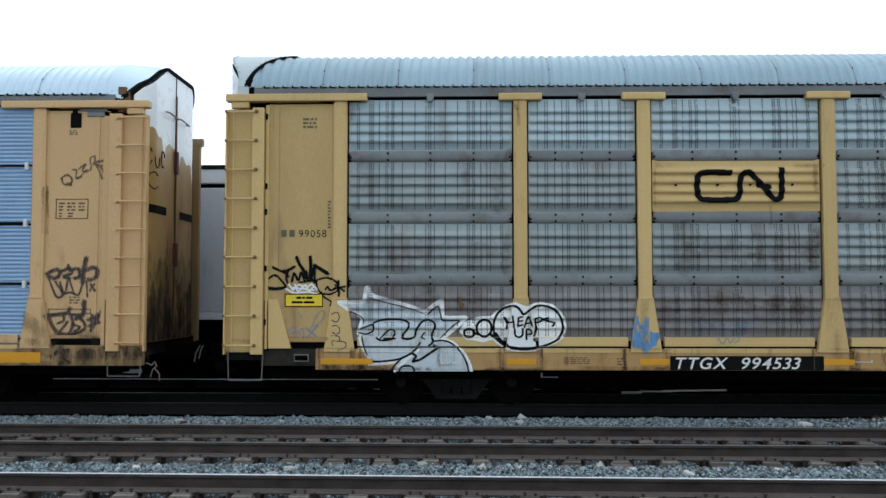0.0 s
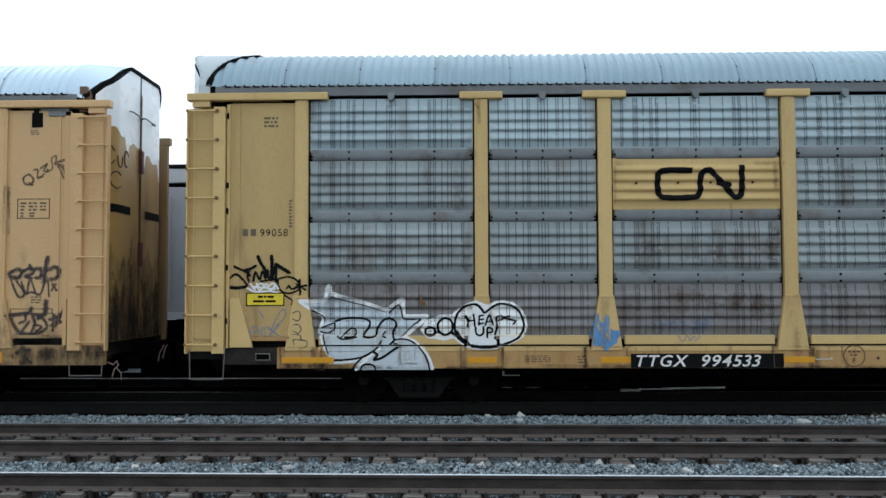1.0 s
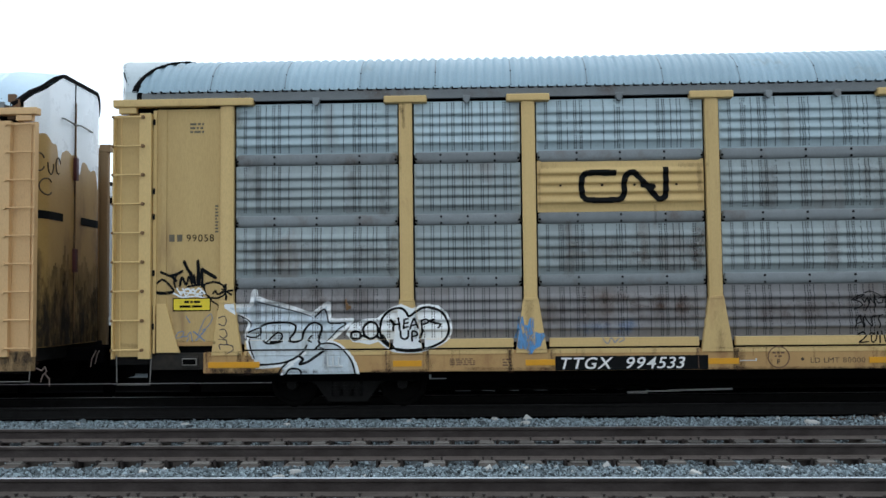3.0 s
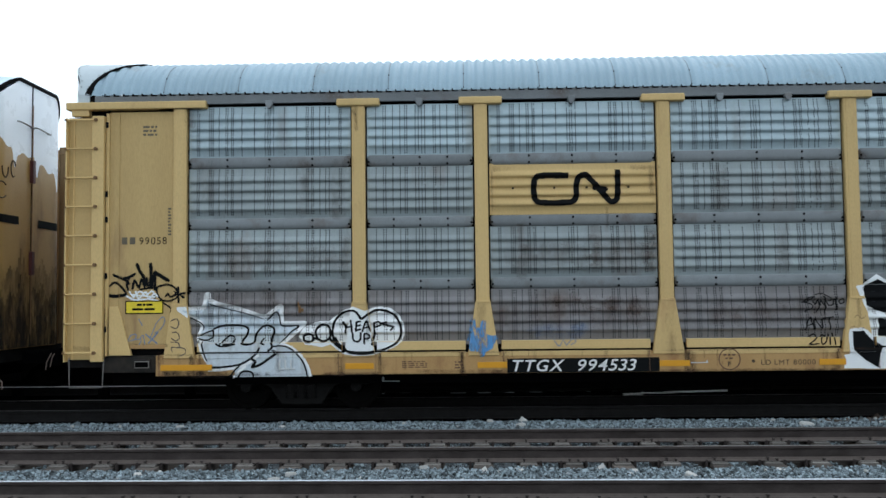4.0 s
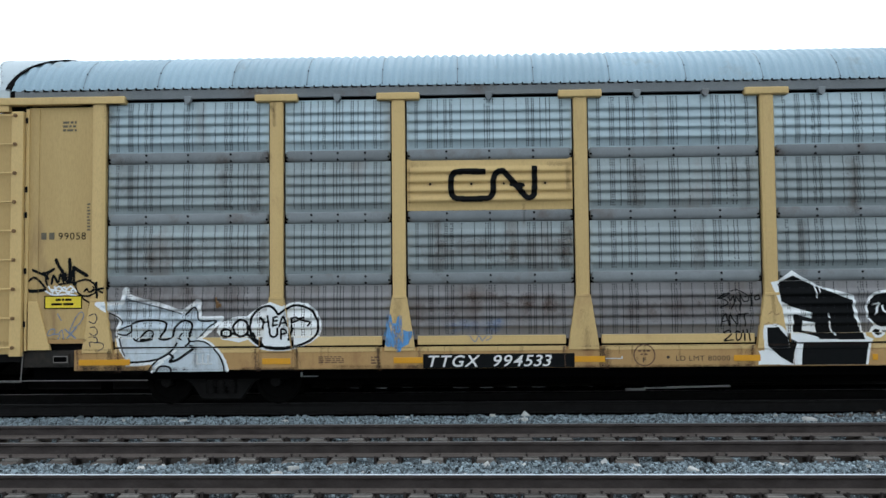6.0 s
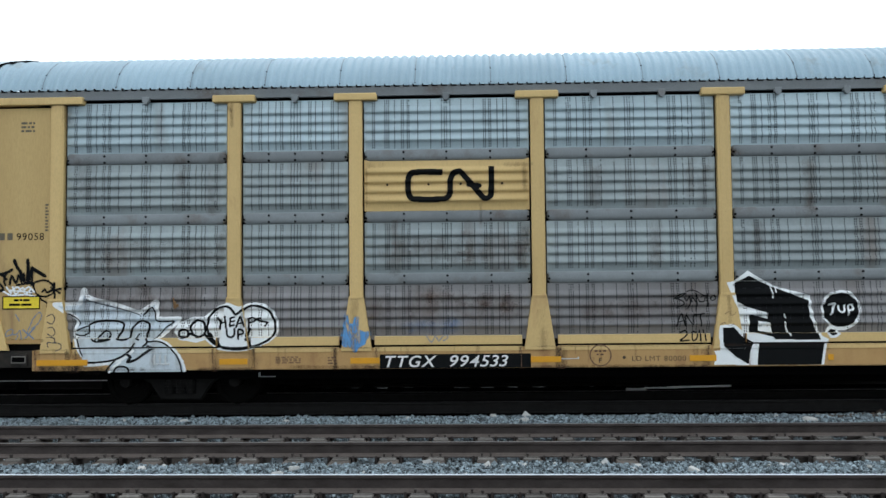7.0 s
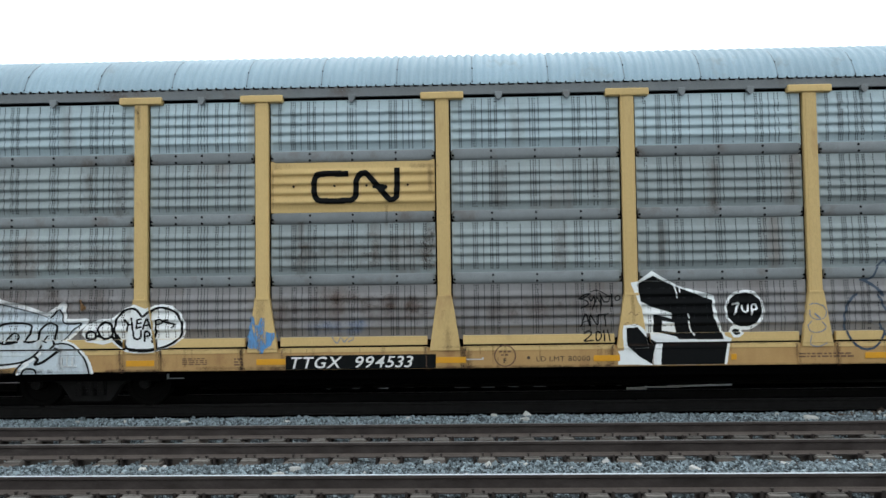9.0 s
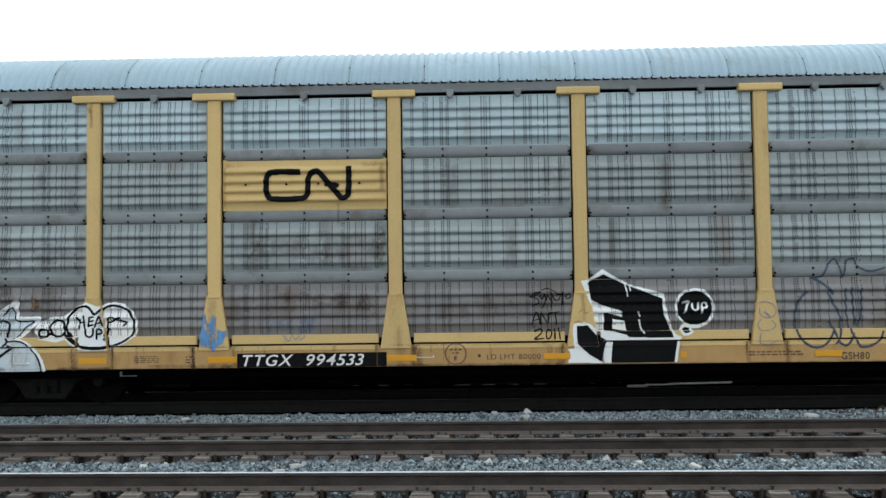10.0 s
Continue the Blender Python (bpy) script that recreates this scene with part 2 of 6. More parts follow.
class Build:
    """Collects boxes, bars and prisms into one mesh."""

    def __init__(self):
        self.bm = bmesh.new()

    def box(self, x0, x1, y0, y1, z0, z1, bevel=0.0):
        x0, x1 = min(x0, x1), max(x0, x1)
        r = bmesh.ops.create_cube(self.bm, size=1)
        vs = r["verts"]
        for v in vs:
            v.co = Vector(((x0, x1)[v.co.x > 0], (y0, y1)[v.co.y > 0], (z0, z1)[v.co.z > 0]))
        if bevel:
            es = {e for v in vs for e in v.link_edges}
            bmesh.ops.bevel(self.bm, geom=list(es), offset=bevel, segments=2, affect="EDGES", profile=0.5)
        return self

    def prism(self, outline, y0, y1, bevel=0.0):
        """outline: x, z corners; swept from y0 to y1."""
        a = [self.bm.verts.new((x, y0, z)) for x, z in outline]
        b = [self.bm.verts.new((x, y1, z)) for x, z in outline]
        fs = [self.bm.faces.new(a), self.bm.faces.new(b[::-1])]
        n = len(a)
        for i in range(n):
            fs.append(self.bm.faces.new((a[i], b[i], b[(i + 1) % n], a[(i + 1) % n])))
        bmesh.ops.recalc_face_normals(self.bm, faces=fs)
        if bevel:
            bmesh.ops.bevel(self.bm, geom=list({e for f in fs[:1] for e in f.edges}), offset=bevel, segments=2, affect="EDGES", profile=0.5)
        return self

    def bar(self, a, b, r, sides=8):
        a, b = Vector(a), Vector(b)
        d = (b - a)
        q = d.to_track_quat("Z", "Y").to_matrix().to_4x4()
        m = Matrix.Translation((a + b) / 2) @ q
        bmesh.ops.create_cone(self.bm, cap_ends=True, segments=sides, radius1=r, radius2=r, depth=d.length, matrix=m)
        return self

    def disc(self, c, r, depth, axis="Y", sides=32, r2=None):
        q = {"Y": Matrix.Rotation(radians(90), 4, "X"), "Z": Matrix(), "X": Matrix.Rotation(radians(90), 4, "Y")}[axis]
        bmesh.ops.create_cone(self.bm, cap_ends=True, segments=sides, radius1=r, radius2=r if r2 is None else r2, depth=depth,
                              matrix=Matrix.Translation(c) @ q)
        return self

    def mesh(self, name, mat, smooth=False):
        me = bpy.data.meshes.new(name)
        self.bm.to_mesh(me)
        self.bm.free()
        me.materials.append(mat)
        if smooth:
            me.polygons.foreach_set("use_smooth", [True] * len(me.polygons))
        return me


def part(name, build, mat, parent, label="", smooth=False):
    return put(name, build.mesh(name, mat, smooth), parent, label=label)


def lettering(text, size, mat, parent, at, slant=0.0, weight=0.0, width=1.0, label="", gap=0.09):
    """Flat painted characters on a side that faces -y, one part each, from the lower left corner."""
    x = at[0]
    for ch in text:
        if ch == " ":
            x += 0.34 * size * width
            continue
        cu = bpy.data.curves.new("letter", "FONT")
        cu.body, cu.shear, cu.offset = ch, slant, weight / size
        tmp = bpy.data.objects.new("letter", cu)
        scene.collection.objects.link(tmp)
        bpy.context.view_layer.update()
        me = bpy.data.meshes.new_from_object(tmp.evaluated_get(bpy.context.evaluated_depsgraph_get()))
        bpy.data.objects.remove(tmp)
        me.materials.clear()
        me.materials.append(mat)
        lo = min(v.co.x - slant * v.co.y for v in me.vertices)
        hi = max(v.co.x - slant * v.co.y for v in me.vertices)
        for v in me.vertices:
            v.co = Vector(((v.co.x - lo) * width * size, v.co.y * size, 0.0))
        put("letter", me, parent, (x, at[1], at[2]), (90, 0, 0), label)
        x += (hi - lo + gap) * width * size

# ---- plan ----
SIDE = 13.95            # near side of the moving cars
TRACKS = {"near": (8.41, 0.0), "middle": (11.93, 0.0), "train": (15.45, 0.07), "far": (19.82, 0.05)}
HALF_GAUGE = 0.75


# ---- ground ----
def bed_height(y):
    """Top of the ballast across the tracks."""
    h = -0.30
    for yc, zr in TRACKS.values():
        d = abs(y - yc)
        w = min(max((2.3 - d) / 0.4, 0), 1)
        reach = 0.27 if yc == TRACKS["middle"][0] and y < yc else 0.16
        inner = 0.115 if d < 0.97 else 0.115 * max(0.0, 1 - (d - 0.97) / reach)
        h = max(h, -0.30 + w * (zr + 0.12) - inner - (0.05 if 0.50 < d < 1.0 else 0.0))
    return h


def heap(x, y):
    """Unevenness of the tipped stone."""
    return 0.028 * noise.noise(Vector((x * 1.9, y * 2.6, 4.0))) + 0.014 * noise.noise(Vector((x * 5.5, y * 5.5, 9.0)))


def build_ground():
    xs = np.concatenate([np.linspace(-3000, -30, 14), np.linspace(-28, 28, 225), np.linspace(30, 3000, 14)])
    ys = np.concatenate([np.linspace(-1500, -5, 10), np.linspace(-3, 24, 271), np.linspace(25, 3500, 16)])
    verts = [(x, y, bed_height(y) - 0.03 + (heap(x, y) if abs(x) < 29 else 0)) for y in ys for x in xs]
    n = len(xs)
    faces = [(j * n + i, j * n + i + 1, (j + 1) * n + i + 1, (j + 1) * n + i) for j in range(len(ys) - 1) for i in range(n - 1)]
    # Strips along the rails: shade of the hollows painted as dark ground
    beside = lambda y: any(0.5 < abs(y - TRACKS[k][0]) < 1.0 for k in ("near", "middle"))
    shade_index = [1 if beside((verts[f[0]][1] + verts[f[2]][1]) / 2) or 14.5 < (verts[f[0]][1] + verts[f[2]][1]) / 2 < 20.5 and abs(verts[f[0]][0]) < 30 else 0 for f in faces]
    g = put("ground", mesh_of("ground", verts, faces, [M_GROUND, M_SHADE_DARK], shade_index, smooth=True))
    tagged(g, "grey gravel railway ground under the tracks", "ground", kind="structure")


build_ground()


def scatter_stones(name, count, spans, size, mat, label, seed, xr=(-9.5, 9.5)):
    """Crushed stones: bent boxes, each turned and scaled at random."""
    rng = np.random.default_rng(seed)
    corner = np.array([(x, y, z) for x in (-1, 1) for y in (-1, 1) for z in (-1, 1)], float)
    quads = np.array([(0, 1, 3, 2), (4, 6, 7, 5), (0, 4, 5, 1), (2, 3, 7, 6), (0, 2, 6, 4), (1, 5, 7, 3)])
    total = sum(b - a for a, b in spans)
    pick = rng.random(count) * total
    y = np.empty(count)
    acc = 0
    for a, b in spans:
        k = (pick >= acc) & (pick < acc + b - a)
        y[k] = a + pick[k] - acc
        acc += b - a
    x = rng.uniform(*xr, count)
    z = np.array([bed_height(v) for v in y]) + rng.uniform(-0.03, 0.010, count)
    z += np.array([heap(a, b) for a, b in zip(x, y)])
    q = rng.normal(size=(count, 4))
    q /= np.linalg.norm(q, axis=1)[:, None]
    w, a, b, c = q.T
    rot = np.stack([np.stack([1 - 2 * (b * b + c * c), 2 * (a * b - c * w), 2 * (a * c + b * w)], -1),
                    np.stack([2 * (a * b + c * w), 1 - 2 * (a * a + c * c), 2 * (b * c - a * w)], -1),
                    np.stack([2 * (a * c - b * w), 2 * (b * c + a * w), 1 - 2 * (a * a + b * b)], -1)], 1)
    s = size * rng.lognormal(0, 0.35, count)
    local = corner[None] * rng.uniform(0.55, 1.0, (count, 8, 1)) * (s[:, None] * rng.uniform(0.6, 1.1, (count, 3)))[:, None, :]
    v = np.einsum("nij,nkj->nki", rot, local) + np.stack([x, y, z], -1)[:, None, :]
    f = quads[None] + 8 * np.arange(count)[:, None, None]
    me = bpy.data.meshes.new(name)
    me.from_pydata(v.reshape(-1, 3), [], f.reshape(-1, 4))
    me.materials.append(mat)
    ob = put(name, me)
    return tagged(ob, label, "gravel", kind="stuff")


scatter_stones("ballast", 150000, [(7.9, 8.82), (9.36, 10.95), (12.86, 14.62)], 0.0118, M_STONE,
               "loose blue-grey crushed stone ballast between the rails", 3, (-8.6, 8.6))
scatter_stones("crib_ballast", 4000, [(11.3, 12.36)], 0.014, M_STONE, "sparse crushed stone between the sleepers", 6, (-8.6, 8.6))
scatter_stones("rusty_ballast", 1500, [(14.0, 15.0)], 0.017, M_STONE_RUST, "rust-brown stone and dirt beside the shaded track", 7, (5.3, 8.8))
scatter_stones("pale_ballast", 160, [(9.4, 10.9), (12.9, 14.3)], 0.03, M_STONE_PALE, "scattered pale stones lying on the grey ballast", 8)
# Shade beneath the train is put into the colour of these stones
scatter_stones("far_ballast", 9000, [(14.6, 17.6)], 0.024, M_SHADE_DARK, "crushed stone ballast beneath the train, coloured near-black for its shade", 5, (-12, 12))


# ---- tracks ----
def rail_mesh(length, top, web):
    half = [(0.0, 0.0), (0.030, -0.002), (0.0365, -0.010), (0.0365, -0.032), (0.010, -0.046), (0.009, -0.135), (0.03, -0.158), (0.075, -0.17), (0.075, -0.182)]
    ring = [(y, z) for y, z in half[1:]] + [(-y, z) for y, z in half[:0:-1]]
    n = len(ring)
    xs = np.linspace(-length / 2, length / 2, 9)
    verts = [(x, y, z) for x in xs for y, z in ring]
    faces, idx = [], []
    for i in range(len(xs) - 1):
        for j in range(n):
            k = (j + 1) % n
            faces.append((i * n + j, i * n + k, (i + 1) * n + k, (i + 1) * n + j))
            idx.append(1 if j == n - 1 else 2 if j in (4, 5, 9, 10) else 0)
    faces += [tuple(range(n))[::-1], tuple(range((len(xs) - 1) * n, len(xs) * n))]
    return mesh_of("rail", verts, faces, [web, top, M_RAIL_BASE if web is M_RAIL else web], idx + [0, 0])


TIE_MESH = [Build().box(-0.122, 0.122, -1.3, 1.3, -0.18, 0, 0.014).mesh("sleeper", M_TIE)]
PLATE_MESH = Build().box(-0.10, 0.10, -0.19, 0.19, 0.0, 0.022, 0.006).box(-0.09, 0.09, -0.125, -0.095, 0.02, 0.034).box(-0.09, 0.09, 0.095, 0.125, 0.02, 0.034).mesh("tie_plate", M_PLATE)
ANCHOR_MESH = Build().box(-0.018, 0.018, -0.10, 0.10, -0.07, 0.035, 0.006).box(-0.012, 0.012, -0.115, -0.075, -0.03, 0.05, 0.004).mesh("rail_anchor", M_RAIL)
SPIKE_MESH = Build().box(-0.010, 0.010, -0.012, 0.012, -0.06, 0.024).box(-0.017, 0.017, -0.018, 0.026, 0.022, 0.036, 0.005).mesh("spike", M_RAIL)


def build_track(key, tops, label):
    yc, zr = TRACKS[key]
    tr = new("track")
    tr.location = (0, yc, zr)
    tr.rotation_euler = (0, 0, radians({"near": -1.0, "middle": -0.6}.get(key, 0.0)))
    tagged(tr, label, "railway track", "parallel railway tracks", "structure")
    for sgn, top in zip((1, -1), tops):
        # Rails under the cars get dark truck steel, standing in for shade
        put("rail", rail_mesh(160, top, M_RAIL if key in ("near", "middle") else M_TRUCK), tr, (0, sgn * HALF_GAUGE, 0), label="steel rail with a worn head")
    rng = random.Random(yc)
    near = key in ("near", "middle")
    rest = Build()
    k = -70
    while k <= 70:
        x = k * 0.577 + (0.16 if key == "middle" else 0.06) + rng.uniform(-0.035, 0.035)
        if near and abs(x) < 9:
            put("sleeper", TIE_MESH[0], tr, (x, rng.uniform(-0.06, 0.06), -0.20), (0, 0, rng.uniform(-1.2, 1.2)))
            for sgn in (1, -1):
                put("tie_plate", PLATE_MESH, tr, (x, sgn * HALF_GAUGE, -0.202))
                for dx in (-0.15, 0.15):
                    if rng.random() < 0.7:
                        put("rail_anchor", ANCHOR_MESH, tr, (x + dx, sgn * HALF_GAUGE, -0.205))
                for dx, dy in ((0.05, 0.088), (-0.05, -0.088), (0.055, -0.098), (-0.05, 0.088)):
                    if rng.random() < 0.8:
                        put("spike", SPIKE_MESH, tr, (x + dx, sgn * HALF_GAUGE + dy, -0.178 + rng.uniform(0, 0.02)), (0, 0, 0 if dy < 0 else 180))
        else:
            rest.box(x - 0.115, x + 0.115, -1.3, 1.3, -0.39, -0.21)
        k += 1
    # Sleepers under the cars take the painted shade colour
    ob = part("distant_sleepers", rest, M_TIE if near else M_SHADE_DARK, tr)
    ob["kind"] = "stuff"


build_track("near", (M_RAILTOP, M_RAILTOP), "railway track with bright polished rails on timber sleepers")
build_track("middle", (M_RAILDULL, M_RAILDULL), "railway track with dull rusty rails on timber sleepers")
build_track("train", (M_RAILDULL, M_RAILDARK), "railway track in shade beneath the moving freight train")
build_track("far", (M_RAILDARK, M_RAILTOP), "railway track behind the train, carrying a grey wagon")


# ---- rack car ----
ROOF_CURVE = [(0.05, 5.06), (0.11, 5.20), (0.22, 5.37), (0.38, 5.52), (0.58, 5.64), (0.82, 5.72), (1.10, 5.775), (1.5, 5.80)]
ROOF_CURVE = ROOF_CURVE + [(3.0 - y, z) for y, z in ROOF_CURVE[-2::-1]]
SHEET_TOPS = (4.86, 3.885, 2.923, 1.96)
SHEET_LOW = (4.05, 3.09, 2.13, 1.14)
STRAPS = ((3.885, 4.062), (2.923, 3.098), (1.96, 2.136))
BACK = 0.060            # recess of the sheets behind the posts
CAR_LEN = 27.3
POSTS = [1.915, 4.71, 6.615, 9.435, 12.295]
POSTS = POSTS + [15.085] + [CAR_LEN - p for p in POSTS[3::-1]]
POST_HALF = 0.103


def ridge(d):
    """How far the corrugation stands out, d metres below the top of its sheet."""
    for k in range(4):
        u = (0.235 + 0.15 * k) - d
        if 0 <= u < 0.042:
            return 0.042 * math.sin(u / 0.042 * math.pi / 2)
        if 0.042 <= u < 0.132:
            return 0.042 * (0.5 + 0.5 * math.cos((u - 0.042) / 0.09 * math.pi))
    return 0.0


def sheet_mesh(width, height, mat):
    """One corrugated side sheet; its ridges die out at both ends."""
    zs = sorted({0.0, height, *[round(0.235 + 0.15 * k - o, 4) for k in range(4) for o in (0, 0.009, 0.021, 0.032, 0.042, 0.057, 0.072, 0.087, 0.102, 0.117, 0.132)]})
    zs = [d for d in zs if d <= height]
    h = width / 2
    xs = [-h, -h + 0.004, -h + 0.042, -h / 2, 0, h / 2, h - 0.042, h - 0.004, h]
    grow = [0, 0, 1, 1, 1, 1, 1, 0, 0]
    verts = [(x, -ridge(d) * g, -d) for d in zs for x, g in zip(xs, grow)]
    n = len(xs)
    faces = [(j * n + i, (j + 1) * n + i, (j + 1) * n + i + 1, j * n + i + 1) for j in range(len(zs) - 1) for i in range(n - 1)]
    return mesh_of("side_sheet", verts, faces, mat, smooth=True)


def fine_sheet_mesh(width, height, mat):
    """A side sheet with shallow narrow ribs."""
    pitch, depth = 0.0665, 0.016
    verts, n = [], int(height / pitch * 8)
    h = width / 2
    for k in range(n + 1):
        d = height * k / n
        y = -depth * (0.5 + 0.5 * math.sin(2 * math.pi * d / pitch)) ** 0.7
        verts += [(-h, 0.0, -d), (-h + 0.05, y, -d), (h - 0.05, y, -d), (h, 0.0, -d)]
    faces = [(4 * j + i, 4 * j + 4 + i, 4 * j + 5 + i, 4 * j + 1 + i) for j in range(n) for i in range(3)]
    return mesh_of("side_sheet", verts, faces, mat, smooth=True)


HOLE_COLS_WIDE = (0.052, 0.064, 0.127, 0.139, 0.151, 0.187, 0.228, 0.24, 0.264, 0.275, 0.328, 0.406, 0.473, 0.49, 0.503, 0.525, 0.592, 0.667, 0.727, 0.739, 0.76, 0.771, 0.81, 0.846, 0.868, 0.93, 0.942)
HOLE_COLS_SLIM = (0.085, 0.155, 0.178, 0.245, 0.315, 0.36, 0.38, 0.46, 0.49, 0.52, 0.55, 0.63, 0.65, 0.695, 0.76, 0.845, 0.865, 0.91)


def hole_mesh(width, height, cols):
    """Rows of small dark quads along the corrugation; colour stands for the holes' shade."""
    verts, faces = [], []
    rng = random.Random(int(width * 100))
    for c in cols:
        x = (c - 0.5) * width
        d = 0.03
        while d < height - 0.03:
            r = 0.0075
            if rng.random() < 0.96:
                b = len(verts)
                for dx, dd in ((-r, -1.6 * r), (r, -1.6 * r), (r, 1.6 * r), (-r, 1.6 * r)):
                    verts.append((x + dx, -ridge(d + dd) - 0.0055, -(d + dd)))
                faces.append((b + 3, b + 2, b + 1, b))
            d += 0.0385
    return mesh_of("perforation", verts, faces, M_HOLE)


ROOF_PITCH, ROOF_RIBS = 0.148, 8


def roof_mesh(mat):
    """Eight ribs of the corrugated roof."""
    xs, off = [], []
    for k in range(ROOF_RIBS):
        for u, o in ((0.0, 0), (0.16, 0), (0.28, 0.012), (0.40, 0.030), (0.58, 0.035), (0.76, 0.030), (0.88, 0.012)):
            xs.append((k + u) * ROOF_PITCH)
            off.append(o)
    xs.append(ROOF_RIBS * ROOF_PITCH)
    off.append(0)
    fine = []
    for (y0, z0), (y1, z1) in zip(ROOF_CURVE, ROOF_CURVE[1:]):
        fine += [(y0, z0), ((y0 + y1) / 2, (z0 + z1) / 2)]
    fine.append(ROOF_CURVE[-1])
    verts = []
    for x, o in zip(xs, off):
        for i, (y, z) in enumerate(fine):
            a, b = fine[max(i - 1, 0)], fine[min(i + 1, len(fine) - 1)]
            t = Vector((b[0] - a[0], b[1] - a[1])).normalized()
            verts.append((x, y - t.y * o, z + t.x * o))
    n = len(fine)
    faces = [(i * n + j, (i + 1) * n + j, (i + 1) * n + j + 1, i * n + j + 1) for i in range(len(xs) - 1) for j in range(n - 1)]
    return mesh_of("roof_sheet", verts, faces, mat, smooth=True)


def wheel_mesh():
    prof = [(0.0, 0.05), (0.11, 0.05), (0.12, 0.02), (0.27, 0.0), (0.30, -0.03), (0.345, -0.035), (0.37, -0.03), (0.372, 0.07), (0.395, 0.085), (0.395, 0.105), (0.0, 0.105)]
    n = 40
    verts = [(r * math.cos(2 * math.pi * i / n), y, r * math.sin(2 * math.pi * i / n)) for i in range(n) for r, y in prof]
    m = len(prof)
    faces = [(i * m + j, i * m + j + 1, ((i + 1) % n) * m + j + 1, ((i + 1) % n) * m + j) for i in range(n) for j in range(m - 1)]
    b = mesh_of("wheel", verts, faces, M_WHEEL)
    return b


WHEEL = wheel_mesh()
AXLE = Build().bar((0, -0.9, 0), (0, 0.9, 0), 0.075, 12).mesh("axle", M_WHEEL)
HUB = Build().disc((0, 0, 0), 0.085, 0.1, sides=8).disc((0.045, -0.05, 0), 0.012, 0.03, sides=6).disc((-0.025, -0.05, 0.04), 0.012, 0.03, sides=6).disc((-0.025, -0.05, -0.04), 0.012, 0.03, sides=6).mesh("bearing_cap", M_TRUCK)
FRAME_SHAPE = [(-1.10, 0.555), (-0.95, 0.615), (-0.52, 0.70), (0.52, 0.70), (0.95, 0.615), (1.10, 0.555), (1.05, 0.465), (0.66, 0.50), (0.50, 0.42), (0.32, 0.155), (-0.32, 0.155), (-0.50, 0.42), (-0.66, 0.50), (-1.05, 0.465)]
SIDE_FRAME = Build().prism(FRAME_SHAPE, -0.07, 0.09, 0.02).mesh("truck_side_frame", M_TRUCK)
# Flat dark plate: the shade of the spring opening as a colour
POCKET = Build().box(-0.25, 0.25, -0.01, 0.01, 0.25, 0.50, 0.004).mesh("spring_pocket", M_DARK)
SPRING = Build().disc((0, 0, 0), 0.062, 0.2, "Z", 14).disc((0, 0, 0.05), 0.072, 0.025, "Z", 14).disc((0, 0, -0.05), 0.072, 0.025, "Z", 14).disc((0, 0, 0), 0.072, 0.025, "Z", 14).mesh("spring", M_TRUCK)
ROLLING = []
BOLT = Build().disc((0, 0, 0), 0.018, 0.02, sides=8).mesh("bolt", M_DARK)


def build_truck(car, x):
    tk = put("truck", Build().box(-0.22, 0.22, 0.5, 2.5, 0.36, 0.68, 0.03).mesh("bolster", M_TRUCK), car, (x, 0, 0), label="black cast steel bogie")
    for y in (0.62, 2.38):
        put("truck_side_frame", SIDE_FRAME, tk, (0, y, 0))
        put("spring_pocket", POCKET, tk, (0, y - 0.072 if y < 1.5 else y + 0.092, 0))
        for dx in (-0.17, 0.0, 0.17):
            put("spring", SPRING, tk, (dx, y - 0.085, 0.36))
        for dx in (-0.88, 0.88):
            put("bearing_cap", HUB, tk, (dx, y - 0.09 if y < 1.5 else y + 0.09, 0.44))
    for dx in (-0.88, 0.88):
        ws = put("wheelset", AXLE, car, (x + dx, 1.5, 0.44), label="worn steel wheelset")
        put("wheel", WHEEL, ws, (0, -0.78, 0))
        put("wheel", WHEEL, ws, (0, 0.78, 0), (0, 0, 180))
        ROLLING.append((ws, x + dx))


def strap_mesh(w, z0, z1):
    """A slightly bowed bar with clipped lower corners."""
    verts, faces = [], []
    rows = 9
    for k in range(rows):
        t = k / (rows - 1)
        z = z0 + (z1 - z0) * t
        y = -0.014 - 0.022 * math.sin(math.pi * t) ** 0.6
        cut = 0.045 * max(0.0, 1 - t / 0.25) + 0.03 * max(0.0, (t - 0.88) / 0.12)
        h = w / 2 - 0.012 - cut
        verts += [(-h - 0.004, 0.0, z), (-h, y * 0.5, z), (-h + 0.03, y, z), (h - 0.03, y, z), (h, y * 0.5, z), (h + 0.004, 0.0, z)]
    for k in range(rows - 1):
        for i in range(5):
            faces.append((6 * k + i, 6 * k + i + 1, 6 * k + 7 + i, 6 * k + 6 + i))
    faces += [(0, 5, 4, 3, 2, 1), tuple(6 * (rows - 1) + i for i in range(6))]
    return mesh_of("strap", verts, faces, M_STRAP, smooth=True)


def door_top(y, sgn):
    """Height of the end doors' upper edge: arched, or cut straight."""
    if sgn < 0:
        return float(np.interp(y, [0.05, 0.25, 0.62, 1.02, 2.4, 2.95], [5.02, 5.27, 5.52, 5.74, 5.74, 5.2]))
    return float(np.interp(y, [c[0] for c in ROOF_CURVE], [c[1] for c in ROOF_CURVE]))


def end_line(v):
    """Places of the end fittings along the main car, a little closer together than on the lead car."""
    return float(np.interp(v, [-1.0, 0.0, 0.10, 0.40, 0.60, 0.70, 0.86, 1.25, 30.0], [-0.87, 0.13, 0.22, 0.547, 0.733, 0.79, 0.955, 1.25, 30.0]))


